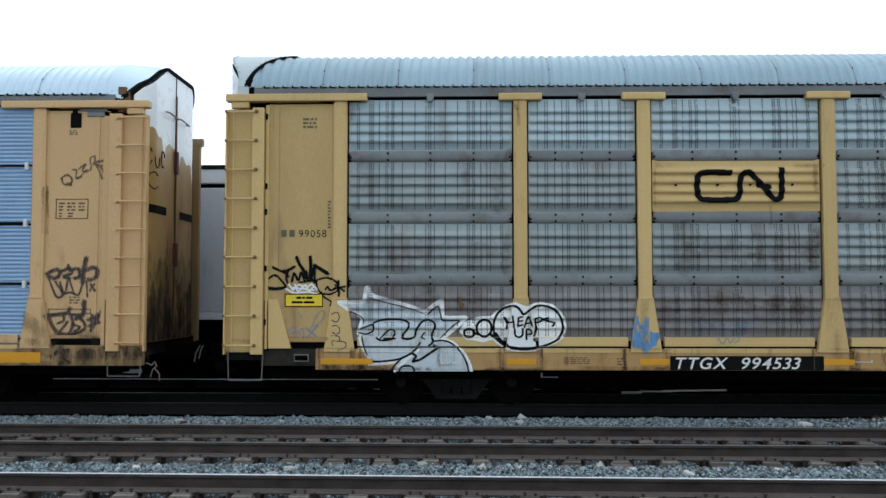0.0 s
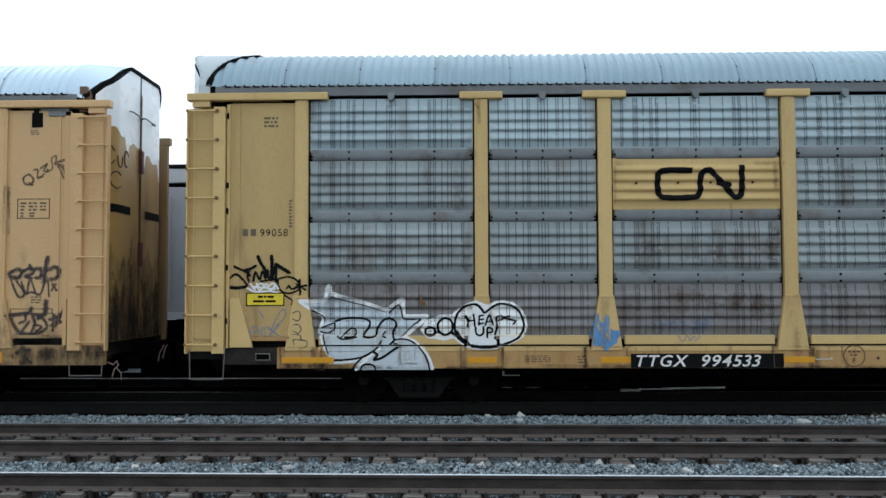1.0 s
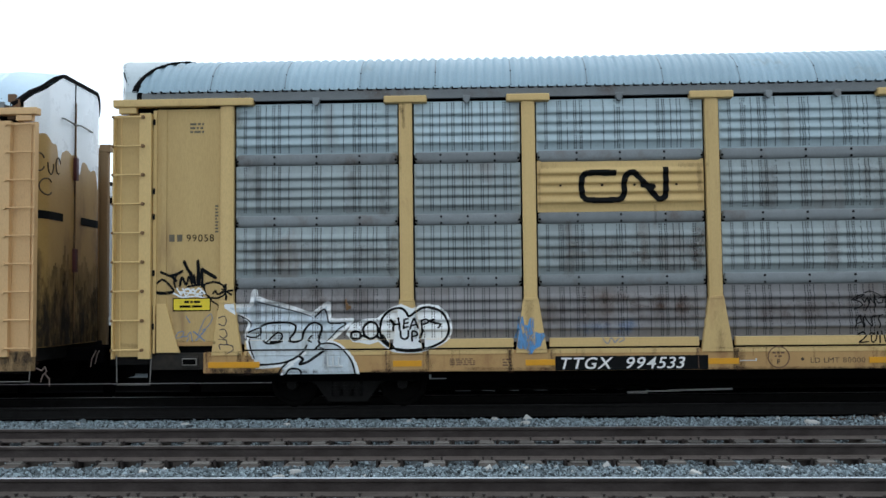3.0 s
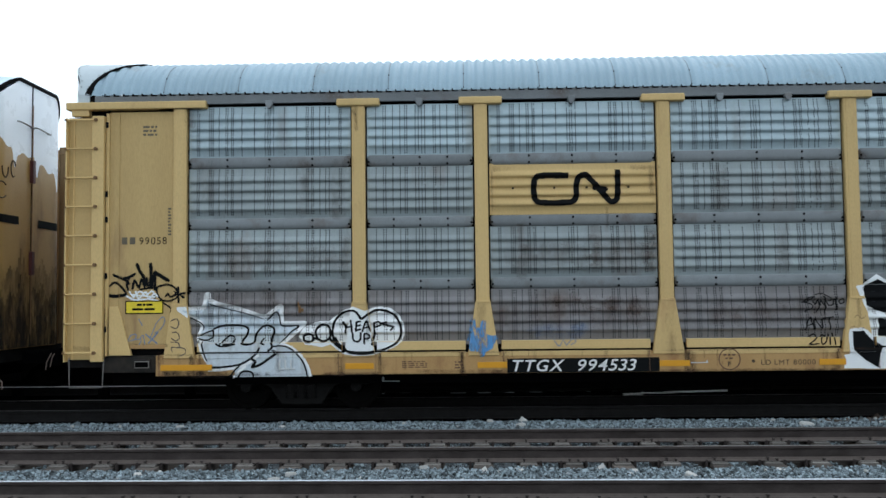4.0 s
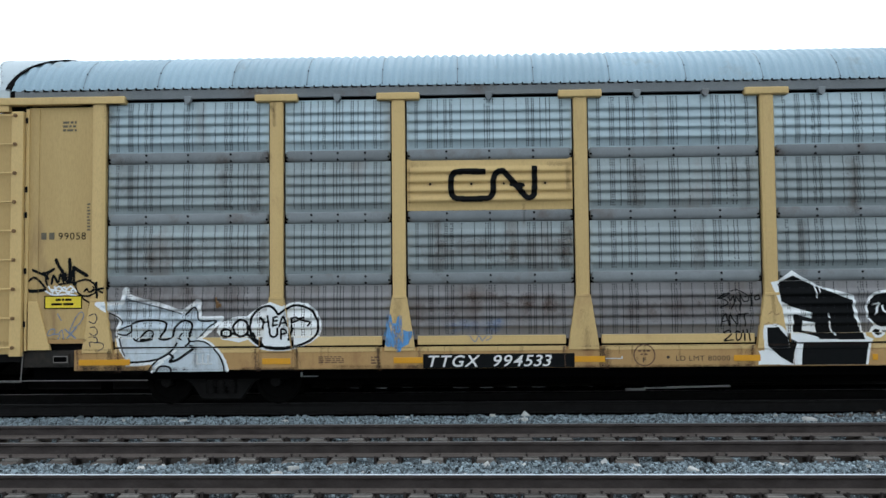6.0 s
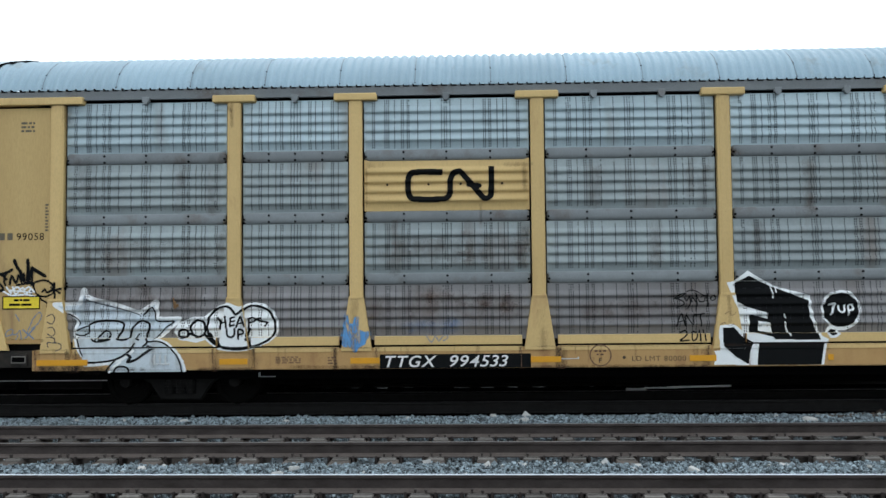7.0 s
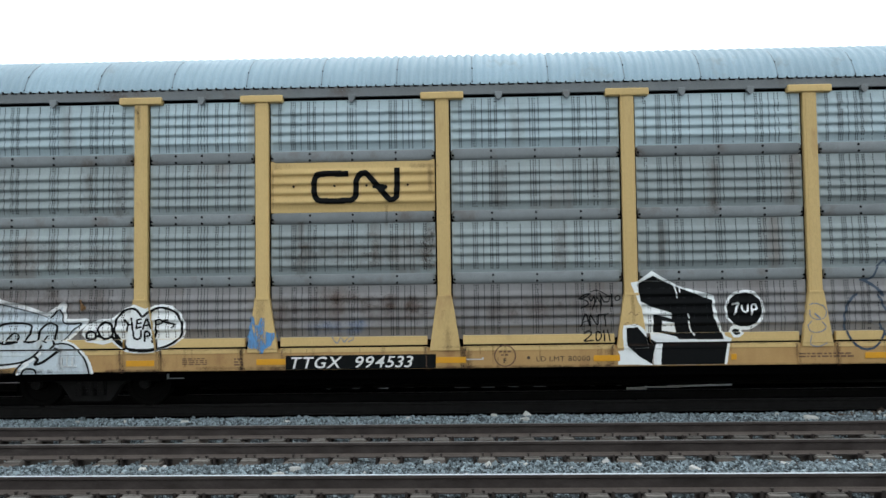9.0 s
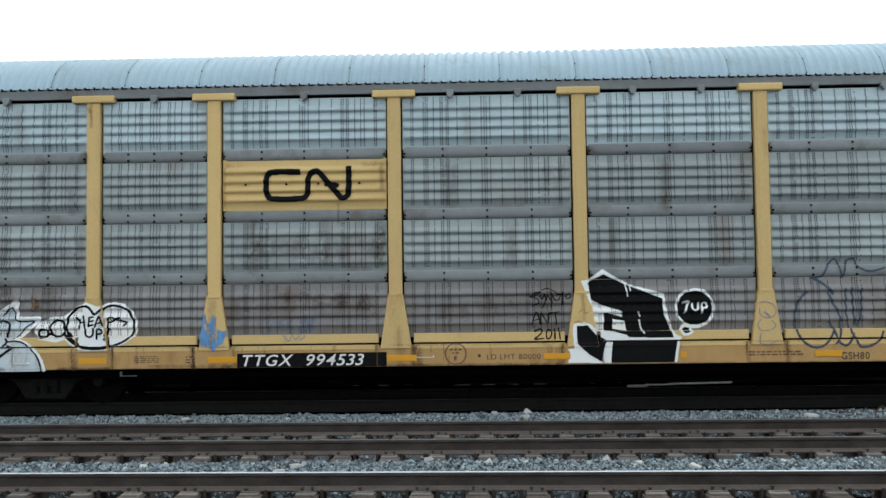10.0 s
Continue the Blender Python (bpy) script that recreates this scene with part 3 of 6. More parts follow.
def door_plan(y):
    """Distance of the end doors from the car's end, at y across the car: flat, bent back at both sides."""
    return 0.065 + 0.37 * max(0.0, (abs(y - 1.5) - 0.9) / 0.6) ** 2


def post_part(car, X, u, paint, foot=True):
    """Upright channel with a head plate and a flared foot."""
    b = Build().box(-POST_HALF, POST_HALF, -0.015, 0.10, 1.74, 4.86, 0.008).box(-POST_HALF + 0.035, POST_HALF - 0.035, -0.022, -0.012, 1.76, 4.84, 0.004)
    p = put("post", b.mesh("post", paint), car, (X(u), 0, 0))
    put("post_head", Build().box(-0.335, 0.335, -0.055, 0.10, 4.832, 4.945, 0.018).mesh("post_head", paint), p)
    if foot:
        put("post_foot", Build().prism([(-0.115, 1.765), (0.115, 1.765), (0.240, 0.94), (-0.240, 0.94)], -0.035, 0.06, 0.008).box(-0.11, 0.11, -0.045, -0.03, 1.745, 1.785, 0.004).mesh("post_foot", paint), p)
    return p


def rack_car(name, origin, sgn, paint, panel_paint, sill_paint, roof_paint, shift, label):
    """A covered rack car. u runs from its visible end along the side; sgn says which way."""
    car = new(name)
    car.location = (origin, SIDE, 0)
    tagged(car, label, "freight car", "cars of the moving train")
    X = lambda u: sgn * u
    posts = [POSTS[0] + shift] + POSTS[1:]
    dull = M_YELLOW_DULL if sgn > 0 else paint

    # underframe, closed body behind the sheets
    b = Build().box(X(0.75), X(CAR_LEN - 0.75), 0.35, 2.65, 0.50, 0.86).box(X(4.9), X(CAR_LEN - 4.9), 0.9, 2.1, 0.34, 0.52, 0.02)
    part("underframe", b, M_BLACK, car, "grimy black underframe")
    # Added box: stops light leaks, its near-black stands in for interior shade
    filler = Build().box(X(0.30), X(CAR_LEN - 0.30), 0.16, 2.84, 0.87, 5.0)
    part("inner_lining", filler, M_DARK, car)
    side = Build()
    first = 1.55 if sgn > 0 else 0.06
    side.box(X(first), X(CAR_LEN - first), 0.0, 0.16, 0.667, 0.985, 0.006)
    side.box(X(1.55), X(CAR_LEN - 1.55), 2.84, 3.0, 0.667, 0.985, 0.006)
    part("side_sill", side, sill_paint, car, "stained yellow side sill with rust streaks")
    for p in posts:
        s = Build().box(X(p - 0.30), X(p + 0.30), -0.012, 0.02, 0.675, 0.94, 0.004)
        part("sill_plate", s, sill_paint, car)
    far = Build().box(X(0.75), X(CAR_LEN - 0.75), 2.85, 2.95, 0.98, 5.0)
    part("far_side", far, panel_paint, car)

    # roof
    rail = Build().box(X(0.55), X(CAR_LEN - 0.55), 0.015, 0.12, 4.915, 5.062, 0.006).box(X(0.55), X(CAR_LEN - 0.55), 0.0, 0.05, 4.905, 4.93)
    rail.box(X(0.55), X(CAR_LEN - 0.55), 2.88, 2.99, 4.90, 5.062)
    part("roof_rail", rail, M_STRAP, car, "grey riveted roof rail")
    rivets = Build()
    u = 0.7
    while u < 19:
        rivets.box(X(u) - 0.008, X(u) + 0.008, 0.007, 0.02, 5.0, 5.016)
        u += 0.074
    part("rivet", rivets, M_STRAP, car)["kind"] = "stuff"
    # Dark dashes painted in for the shade in gaps under the ribs
    dash = Build()
    u = 0.75
    while u < 18.5:
        dash.box(X(u) - 0.046, X(u) + 0.046, 0.004, 0.016, 5.046, 5.066).box(X(u) - 0.05, X(u) - 0.032, 0.006, 0.05, 5.06, 5.088)
        u += ROOF_PITCH
    part("eave_gap", dash, M_DARK, car)["kind"] = "stuff"
    rm = roof_mesh(roof_paint)
    u, w = (0.44 if sgn > 0 else 0.62), ROOF_RIBS * ROOF_PITCH
    bolts = Build()
    while u + w < CAR_LEN - 0.5:
        put("roof_sheet", rm, car, (X(u) if sgn > 0 else X(u) - w, 0, 0))
        bolts.disc((X(u), 0.215, 5.365), 0.011, 0.02, "Y", 8).disc((X(u), 0.075, 5.12), 0.009, 0.02, "Y", 8)
        seam = Build()
        for (y0, z0), (y1, z1) in zip(ROOF_CURVE[:8], ROOF_CURVE[1:8]):
            seam.bar((X(u), y0 - 0.002, z0 + 0.002), (X(u), y1 - 0.002, z1 + 0.002), 0.0035, 6)
        part("roof_seam", seam, M_STRAP, car, "dark lapped seam between roof sheets")
        u += w
    part("roof_bolt", bolts, M_DARK, car)["kind"] = "stuff"
    # hood between the roof and the curved doors, with a dark flange along one rim
    for base in (0.0, CAR_LEN):
        U = (lambda v: X(v)) if base == 0.0 else (lambda v: X(CAR_LEN - v))
        fine = [(y, float(np.interp(y, [c[0] for c in ROOF_CURVE], [c[1] for c in ROOF_CURVE]))) for y in np.linspace(0.05, 2.95, 41)]
        inner = lambda y: float(np.interp(1.5 - abs(y - 1.5), [0.05, 0.15, 0.35, 0.55, 0.80, 1.5], [0.44, 0.50, 0.66, 0.84, 1.04, 1.10])) if sgn > 0 else 0.70
        outer = lambda y: min(door_plan(y), 0.28) if sgn > 0 else min(door_plan(y) + float(np.interp(y, [0.85, 1.0], [0.07, -0.01])), 0.48)
        lift = 0.05
        verts = []
        for i, (y, z) in enumerate(fine):
            up = lift if 0 < i < 40 else 0
            verts += [(U(inner(y)), 1.5 + (y - 1.5) * 1.012, z + up), (U(outer(y)), 1.5 + (y - 1.5) * 1.012, (z if sgn > 0 else door_top(y, sgn) - 0.03) + up)]
        faces = [(2 * i, 2 * i + 1, 2 * i + 3, 2 * i + 2) for i in range(40)]
        hood = put("roof_hood", mesh_of("roof_hood", verts, faces, M_HOOD if sgn > 0 else roof_paint, smooth=True), car, label="silver hood over the end doors")
        rim = inner if sgn > 0 else outer
        verts, faces = [], []
        low = 0.03 if sgn > 0 else 0.055
        for i, (y, z) in enumerate(fine):
            e = float(np.interp(y, [0.05, 0.2, 0.5, 0.9], [0.048, 0.024, 0.011, 0.006])) if sgn > 0 else 0.014 + (0.03 if 0.05 < y < 0.40 else 0.0)
            for du, dz in ((-e, lift + 0.006), (e, lift + 0.006), (e, lift - low), (-e, lift - low)):
                verts.append((U(rim(y) + du), 1.5 + (y - 1.5) * 1.014, (z if sgn > 0 else door_top(y, sgn) - 0.03) + dz))
        for i in range(40):
            for k in range(4):
                faces.append((4 * i + k, 4 * i + (k + 1) % 4, 4 * i + 4 + (k + 1) % 4, 4 * i + 4 + k))
        if sgn > 0:
            dots = Build()
            for y in np.linspace(0.10, 1.2, 16):
                z = float(np.interp(y, [c[0] for c in ROOF_CURVE], [c[1] for c in ROOF_CURVE])) + lift
                for v in (outer(y) + 0.03, inner(y) - 0.05):
                    dots.disc((U(v), 1.5 + (y - 1.5) * 1.013, z), 0.008, 0.016, "Y", 6)
            part("hood_skirt", Build().box(U(0.28), U(0.46), 0.035, 0.06, 4.93, 5.10, 0.004), M_HOOD, hood)
            part("hood_rivets", dots, M_STRAP, hood)["kind"] = "stuff"
        put("roof_flange", mesh_of("roof_flange", verts, faces, M_DARK), hood, label="dark flange at the roof end")

    # bays
    for a, c in zip(posts, posts[1:]):
        w = c - a - 2 * POST_HALF - 0.05
        mid = (a + c) / 2
        wide = w > 2
        shared = {}
        for k, top in enumerate(SHEET_TOPS):
            hgt = top - SHEET_LOW[k] + (0.03 if sgn > 0 else 0.13)
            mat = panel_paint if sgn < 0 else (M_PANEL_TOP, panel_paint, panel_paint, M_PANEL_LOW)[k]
            if k == 1 and sgn > 0 and abs(a - POSTS[2]) < 0.01:
                put("emblem_sheet", sheet_mesh(w, hgt - 0.02, paint), car, (X(mid), BACK - 0.012, top + 0.02), label="yellow corrugated emblem sheet")
                for fx in (-0.36, -0.11, 0.085, 0.335):
                    put("bolt", Build().disc((fx * w, BACK - 0.03, 3.51), 0.017, 0.03, sides=8).mesh("bolt", M_DARK), car, (X(mid), 0, 0))
                continue
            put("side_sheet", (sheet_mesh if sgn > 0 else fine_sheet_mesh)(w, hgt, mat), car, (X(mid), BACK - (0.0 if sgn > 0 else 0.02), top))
            if sgn < 0:
                continue
            hol = put("perforation", hole_mesh(w, hgt - 0.04, HOLE_COLS_WIDE if wide else HOLE_COLS_SLIM), car, (X(mid), BACK, top))
            hol["kind"] = "stuff"
        for z0, z1 in (STRAPS if sgn > 0 else ()):
            st = put("strap", strap_mesh(w, z0, z1), car, (X(mid), BACK, 0))
            for fx in ((-0.26, 0.0, 0.265) if wide else (-0.25, 0.0, 0.26)):
                for zz in (z0 + 0.03, z1 - 0.045):
                    put("bolt", BOLT, st, (fx * w, -0.036, zz))
            for fx in (-w / 2 + 0.03, w / 2 - 0.03):
                put("bolt", BOLT, st, (fx, -0.036, (z0 + z1) / 2 - 0.02))
        lip = Build().box(-w / 2 - 0.02 + 0.165, w / 2 + 0.02 - 0.165, -0.009, 0.02, 0.932, 1.002, 0.003)
        put("sill_lip", lip.mesh("sill_lip", paint), car, (X(mid), 0, 0))
        led = Build().box(-w / 2 + 0.150, w / 2 - 0.145, -0.012, 0.08, 1.030, 1.165, 0.006)
        put("sill_ledge", led.mesh("sill_ledge", paint), car, (X(mid), 0, 0))
        for lx in ((0.0,) if not (a > 9 and a < 18) else (-0.55, 0.5)):
            put("roof_lug", Build().box(-0.055, 0.055, -0.03, 0.06, 4.86, 4.94, 0.01).disc((0, -0.01, 4.855), 0.04, 0.06, sides=10).mesh("roof_lug", M_STRAP), car, (X(mid + lx), 0, 0))
    for p in posts:
        post_part(car, X, p, paint)

    for base in (0.0, CAR_LEN):
        V = (lambda v: X(v)) if base == 0.0 else (lambda v: X(CAR_LEN - v))
        U = (lambda v: V(end_line(v))) if sgn > 0 else V
        # end sheet beside the ladder
        e = Build().box(U(0.70), U(1.84 + shift), 0.03, 0.12, 1.10, 4.80, 0.005).box(U(0.78), U(0.86), 0.015, 0.06, 1.12, 4.78, 0.004)
        part("end_sheet", e, dull, car)
        # Dark box fills the gap, its colour standing in for shade
        g = Build().box(U(0.60), U(0.70), 0.05, 0.14, 0.95, 4.85)
        part("end_gap", g, M_DARK, car)
        part("end_frame", Build().box(U(0.62), U(0.71), 0.0, 0.05, 1.72, 4.78, 0.005).box(U(0.64), U(0.70), -0.01, 0.05, 0.98, 1.72, 0.005), paint, car)
        if sgn > 0:
            f = Build().prism([(U(0.72), 1.75), (U(0.86), 1.75), (U(1.14), 0.99), (U(0.72), 0.99)], 0.0, 0.06, 0.006)
            part("end_foot", f, paint, car)
            for z in (1.35, 2.18, 3.06, 3.46, 4.55):
                part("latch", Build().box(U(0.62), U(0.68), -0.02, 0.01, z, z + 0.09, 0.006), M_DARK, car)
        part("end_shelf", Build().box(U(1.10), U(1.72), 0.02, 0.14, 1.09, 1.15, 0.004), sill_paint, car)
        if sgn > 0:
            part("end_beam", Build().box(U(0.55), U(1.56), 0.05, 0.20, 0.72, 0.98, 0.01).box(U(1.18), U(1.46), 0.02, 0.06, 0.76, 0.93, 0.005), M_BEAM, car)
            part("data_plate", Build().box(U(1.20), U(1.44), 0.014, 0.022, 0.79, 0.90, 0.003), M_PLATE, car)
            part("data_plate_face", Build().box(U(1.215), U(1.425), 0.009, 0.016, 0.805, 0.885, 0.002), M_BLACK, car)
        # long head plate over the end
        part("end_head", Build().box(U(-0.01), U(2.33), -0.06, 0.10, 4.832, 4.95, 0.015).box(U(0.08), U(0.34), -0.03, 0.08, 4.735, 4.84, 0.01), paint, car)
        # ladder panel
        lad = part("ladder", Build().box(U(0.01), U(0.42), 0.03, 0.06, 0.93, 4.72, 0.004), dull, car, "yellow end ladder with round rungs")
        part("stile", Build().box(U(0.40), U(0.60), -0.07, 0.05, 0.90, 4.73, 0.008), paint, lad)
        part("stile", Build().box(U(0.0), U(0.025), -0.07, 0.05, 0.90, 4.70, 0.004).box(U(0.10), U(0.12), 0.015, 0.035, 0.93, 4.7), paint, lad)
        for k in range(9):
            z = 4.665 - k * 0.4535
            rung = part("rung", Build().bar((U(0.0), -0.085, z), (U(0.47), -0.085, z), 0.014), paint, lad)
            for v, r in ((0.47, 0.028), (0.012, 0.020)):
                part("rung_end", Build().disc((U(v), -0.085, z), r, 0.034, sides=10), M_RUNG_END if sgn > 0 else paint, rung)
        # same on the far side
        part("far_stile", Build().box(U(0.07), U(0.23), 2.95, 3.06, 0.9, 4.82, 0.006).box(U(0.02), U(0.235), 2.94, 3.08, 4.72, 4.86, 0.006), M_STILE, car)
        part("far_ladder", Build().box(U(0.24), U(0.6), 2.95, 3.0, 0.9, 4.80), paint, car)
        # stirrup step
        st = Build()
        st.bar((U(0.06), 0.02, 0.96), (U(0.08), 0.0, 0.50), 0.009).bar((U(0.08), 0.0, 0.50), (U(0.58), 0.0, 0.50), 0.009).bar((U(0.58), 0.0, 0.50), (U(0.60), 0.02, 0.96), 0.009)
        part("stirrup_step", st, M_STEP, car, "worn steel stirrup step")
        # curved end doors: silver above, rusty yellow below
        for nm, ya, yb in (("end_door", 0.13, 1.488), ("end_door", 1.512, 2.87)):
            ys = np.linspace(ya, yb, 41)
            verts, faces, idx = [], [], []
            for y in ys:
                top = door_top(y, sgn) - 0.04
                edge = 4.62 - 0.16 * y + 0.04 * math.sin(y * 5) + 0.03 * math.sin(y * 17) - 0.30 * max(0, math.sin(y * 8.0 + 0.6)) ** 8
                for z in (1.02, 2.2, 3.3, edge, edge + 0.02, 0.5 * (edge + top), top):
                    verts.append((V(door_plan(y)), y, z))
            for i in range(40):
                for j in range(6):
                    faces.append((i * 7 + j, (i + 1) * 7 + j, (i + 1) * 7 + j + 1, i * 7 + j + 1))
                    idx.append(0 if j < 3 else 1)
            d = put(nm, mesh_of(nm, verts, faces, [M_DOOR, M_DOOR_TOP], idx, smooth=True), car, label="curved end door, silver above and rusty yellow below")
            hb, y0 = Build(), (0.98 if ya < 1 else 1.6)
            pts = [(y0 + 0.46 * f, 4.96 - 0.03 * f) for f in (0, 0.33, 0.66, 1)]
            for (p, z), (p2, z2) in zip(pts, pts[1:]):
                hb.bar((V(door_plan(p) - 0.07), p, z), (V(door_plan(p2) - 0.07), p2, z2), 0.014)
            for p, z in (pts[0], pts[-1]):
                hb.bar((V(door_plan(p) - 0.07), p, z), (V(door_plan(p)), p, z + 0.02), 0.012)
            part("grab_handle", hb, M_STEP, d)
            ss = Build()
            for i in range(6):
                p, p2 = (0.28 + 0.13 * i, 0.28 + 0.13 * (i + 1)) if ya < 1 else (1.75 + 0.13 * i, 1.75 + 0.13 * (i + 1))
                q = [(V(door_plan(p) - 0.008), p, 3.17), (V(door_plan(p2) - 0.008), p2, 3.17), (V(door_plan(p2) - 0.008), p2, 3.31), (V(door_plan(p) - 0.008), p, 3.31)]
                ss.bm.faces.new([ss.bm.verts.new(v) for v in q])
            part("door_stripe", ss, M_INK, d)
        # grime that has run down the lower doors, a loose scrawl above it, a tall lock rod
        gb = Build()
        for i in range(48):
            y, y2 = 0.14 + 0.057 * i, 0.14 + 0.057 * (i + 1)
            hi = 2.45 + 0.55 * noise.noise(Vector((y * 4.0, 2.0, 0.0))) + 0.2 * noise.noise(Vector((y * 15.0, 5.0, 0.0)))
            for z0, z1, off in ((1.03, hi, 0.010), (1.03, hi - 0.45, 0.014), (1.03, hi - 0.85, 0.018), (1.03, hi - 1.2, 0.022)):
                gb.bm.faces.new([gb.bm.verts.new((V(door_plan(p) - off), p, z)) for p, z in ((y, z0), (y2, z0), (y2, z1), (y, z1))])
        part("door_grime", gb, M_GRIME, car, "dark grime running down the lower doors")["kind"] = "stuff"
        if sgn < 0:
            sb = Build()
            for y0, z0, ry, rz, a0, a1 in ((0.34, 4.12, 0.10, 0.15, 30, 330), (0.60, 4.10, 0.09, 0.16, 170, 370), (0.86, 4.12, 0.08, 0.14, 20, 300), (0.50, 3.72, 0.16, 0.14, 40, 320)):
                for k in range(12):
                    pts = [(y0 + ry * math.cos(radians(a0 + (a1 - a0) * f / 12)), z0 + rz * math.sin(radians(a0 + (a1 - a0) * f / 12))) for f in (k, k + 1)]
                    sb.bar(*[(V(door_plan(p) - 0.004), p, z) for p, z in pts], 0.012)
            part("door_scrawl", sb, M_STENCIL, car, "brown looping scrawl on the door")["kind"] = "stuff"
        part("lock_rod", Build().bar((V(0.035), 1.47, 1.25), (V(0.035), 1.47, 5.35), 0.011), M_RUNG_END, car, "thin upright lock rod")
        part("door_seam", Build().box(V(0.057), V(0.125), 1.484, 1.516, 1.02, 5.70), M_DARK, car)
        part("door_lock", Build().box(V(0.005), V(0.10), 1.44, 1.54, 3.95, 4.36, 0.01), M_MAROON, car)
        part("door_latch", Build().box(V(0.005), V(0.10), 1.44, 1.54, 2.3, 2.72, 0.01), M_MAROON, car)
        part("end_sill", Build().box(V(0.12), V(0.7), 0.12, 2.88, 0.80, 1.02, 0.01), M_TRUCK, car)
        # On the yellow car a dark block stands in for the shaded opening
        part("door_pocket", Build().box(V(0.40), V(0.52), 0.06, 0.16, 4.78, 5.20, 0.008).box(V(0.34), V(0.40), 0.08, 0.15, 4.8, 5.12, 0.008), M_DARK if sgn > 0 else M_RUSTY, car)
        # coupler and hoses
        cp = Build().box(U(-0.42), U(0.9), 1.38, 1.62, 0.72, 0.96, 0.03).box(U(-0.58), U(-0.34), 1.30, 1.70, 0.68, 1.0, 0.04)
        part("coupler", cp, M_BLACK, car, "black knuckle coupler")
        hs = Build()
        runs, deep = ([[(-0.615, 0.712), (-0.598, 0.842), (-0.525, 0.981)], [(-0.541, 0.759), (-0.505, 0.926), (-0.469, 0.981)]], 0.95) if sgn > 0 else ([[(0.022, 0.71), (-0.068, 0.665), (-0.12, 0.729), (-0.148, 0.656), (-0.087, 0.592), (-0.053, 0.475)], [(-0.113, 0.628), (-0.194, 0.529), (-0.196, 0.412)]], 0.10)
        for run in runs:
            for p0, p1 in zip(run, run[1:]):
                hs.bar((V(p0[0]), deep, p0[1]), (V(p1[0]), deep, p1[1]), 0.010)
        part("air_hose", hs, M_HOSE, car, "dusty rubber air hose")
    # reflectors along the sill
    for r0, r1 in ((1.63, 2.43), (4.49, 4.93), (6.52, 6.97), (9.29, 9.75), (11.70, 12.10), (13.78, 13.86), (15.79, 16.2)):
        part("reflector", Build().box(X(r0), X(r1), -0.02, -0.008, 0.750 if sgn > 0 else 0.71, 0.84 if sgn > 0 else 0.88, 0.003), M_REFLECT, car)
    for xx in (3.71, CAR_LEN - 3.71):
        build_truck(car, X(xx))
    return car


main_car = rack_car("rack_car", -3.87, 1, M_YELLOW, M_PANEL, M_SILL, M_ROOF, 0.0, "yellow railway rack car with grey corrugated side sheets and graffiti")
lead_car = rack_car("rack_car", -4.97, -1, M_TAN, M_PALE, M_SILL_OLD, M_PALE_ROOF, -0.19, "tan railway rack car with pale blue side sheets and tags")

# ---- spray paint, lettering and stains on the cars' sides ----
def side_depth(u, z, shift=0.0):
    """Depth of the outermost surface of a rack car's side, and whether there is one to paint."""
    for k, p in enumerate(POSTS):
        d = abs(u - p - (shift if k == 0 else 0.0))
        if z > 1.765 and d < POST_HALF:
            return -0.023
        if 0.94 < z <= 1.765 and d < 0.240 - (z - 0.94) / 0.825 * 0.125:
            return -0.036
        if z <= 0.94 and d < 0.30:
            return -0.013
    if z <= 1.002:
        return -0.009 if z > 0.93 else 0.0
    if u < 1.84 + shift:
        lo, hi = (0.77, 0.87) if shift else (0.865, 0.965)
        return 0.014 if lo < u < hi and z > 1.12 else 0.029
    if z < 1.030 or z < 1.166 and min(abs(u - p) for p in POSTS) < 0.272:
        return None
    if z < 1.166:
        return -0.013
    for z0, z1 in STRAPS:
        if z0 <= z <= z1:
            return BACK - 0.014 - 0.022 * math.sin(math.pi * (z - z0) / (z1 - z0)) ** 0.6
    for k, (top, low) in enumerate(zip(SHEET_TOPS, SHEET_LOW)):
        if low - 0.03 <= z <= top:
            if k == 1 and 6.7 < u < 9.35:
                return BACK - ridge(top + 0.02 - z) - 0.013
            return BACK - ridge(top - z)
    return BACK


def smooth_line(pts):
    """Points along a soft curve through pts."""
    if len(pts) < 3:
        return pts
    out = []
    for i in range(len(pts) - 1):
        p0, p1, p2, p3 = (Vector(pts[max(i - 1, 0)]), Vector(pts[i]), Vector(pts[i + 1]), Vector(pts[min(i + 2, len(pts) - 1)]))
        for k in range(4):
            t = k / 4
            out.append(0.5 * (2 * p1 + (p2 - p0) * t + (2 * p0 - 5 * p1 + 4 * p2 - p3) * t * t + (3 * p1 - p0 - 3 * p2 + p3) * t ** 3))
    return out + [Vector(pts[-1])]


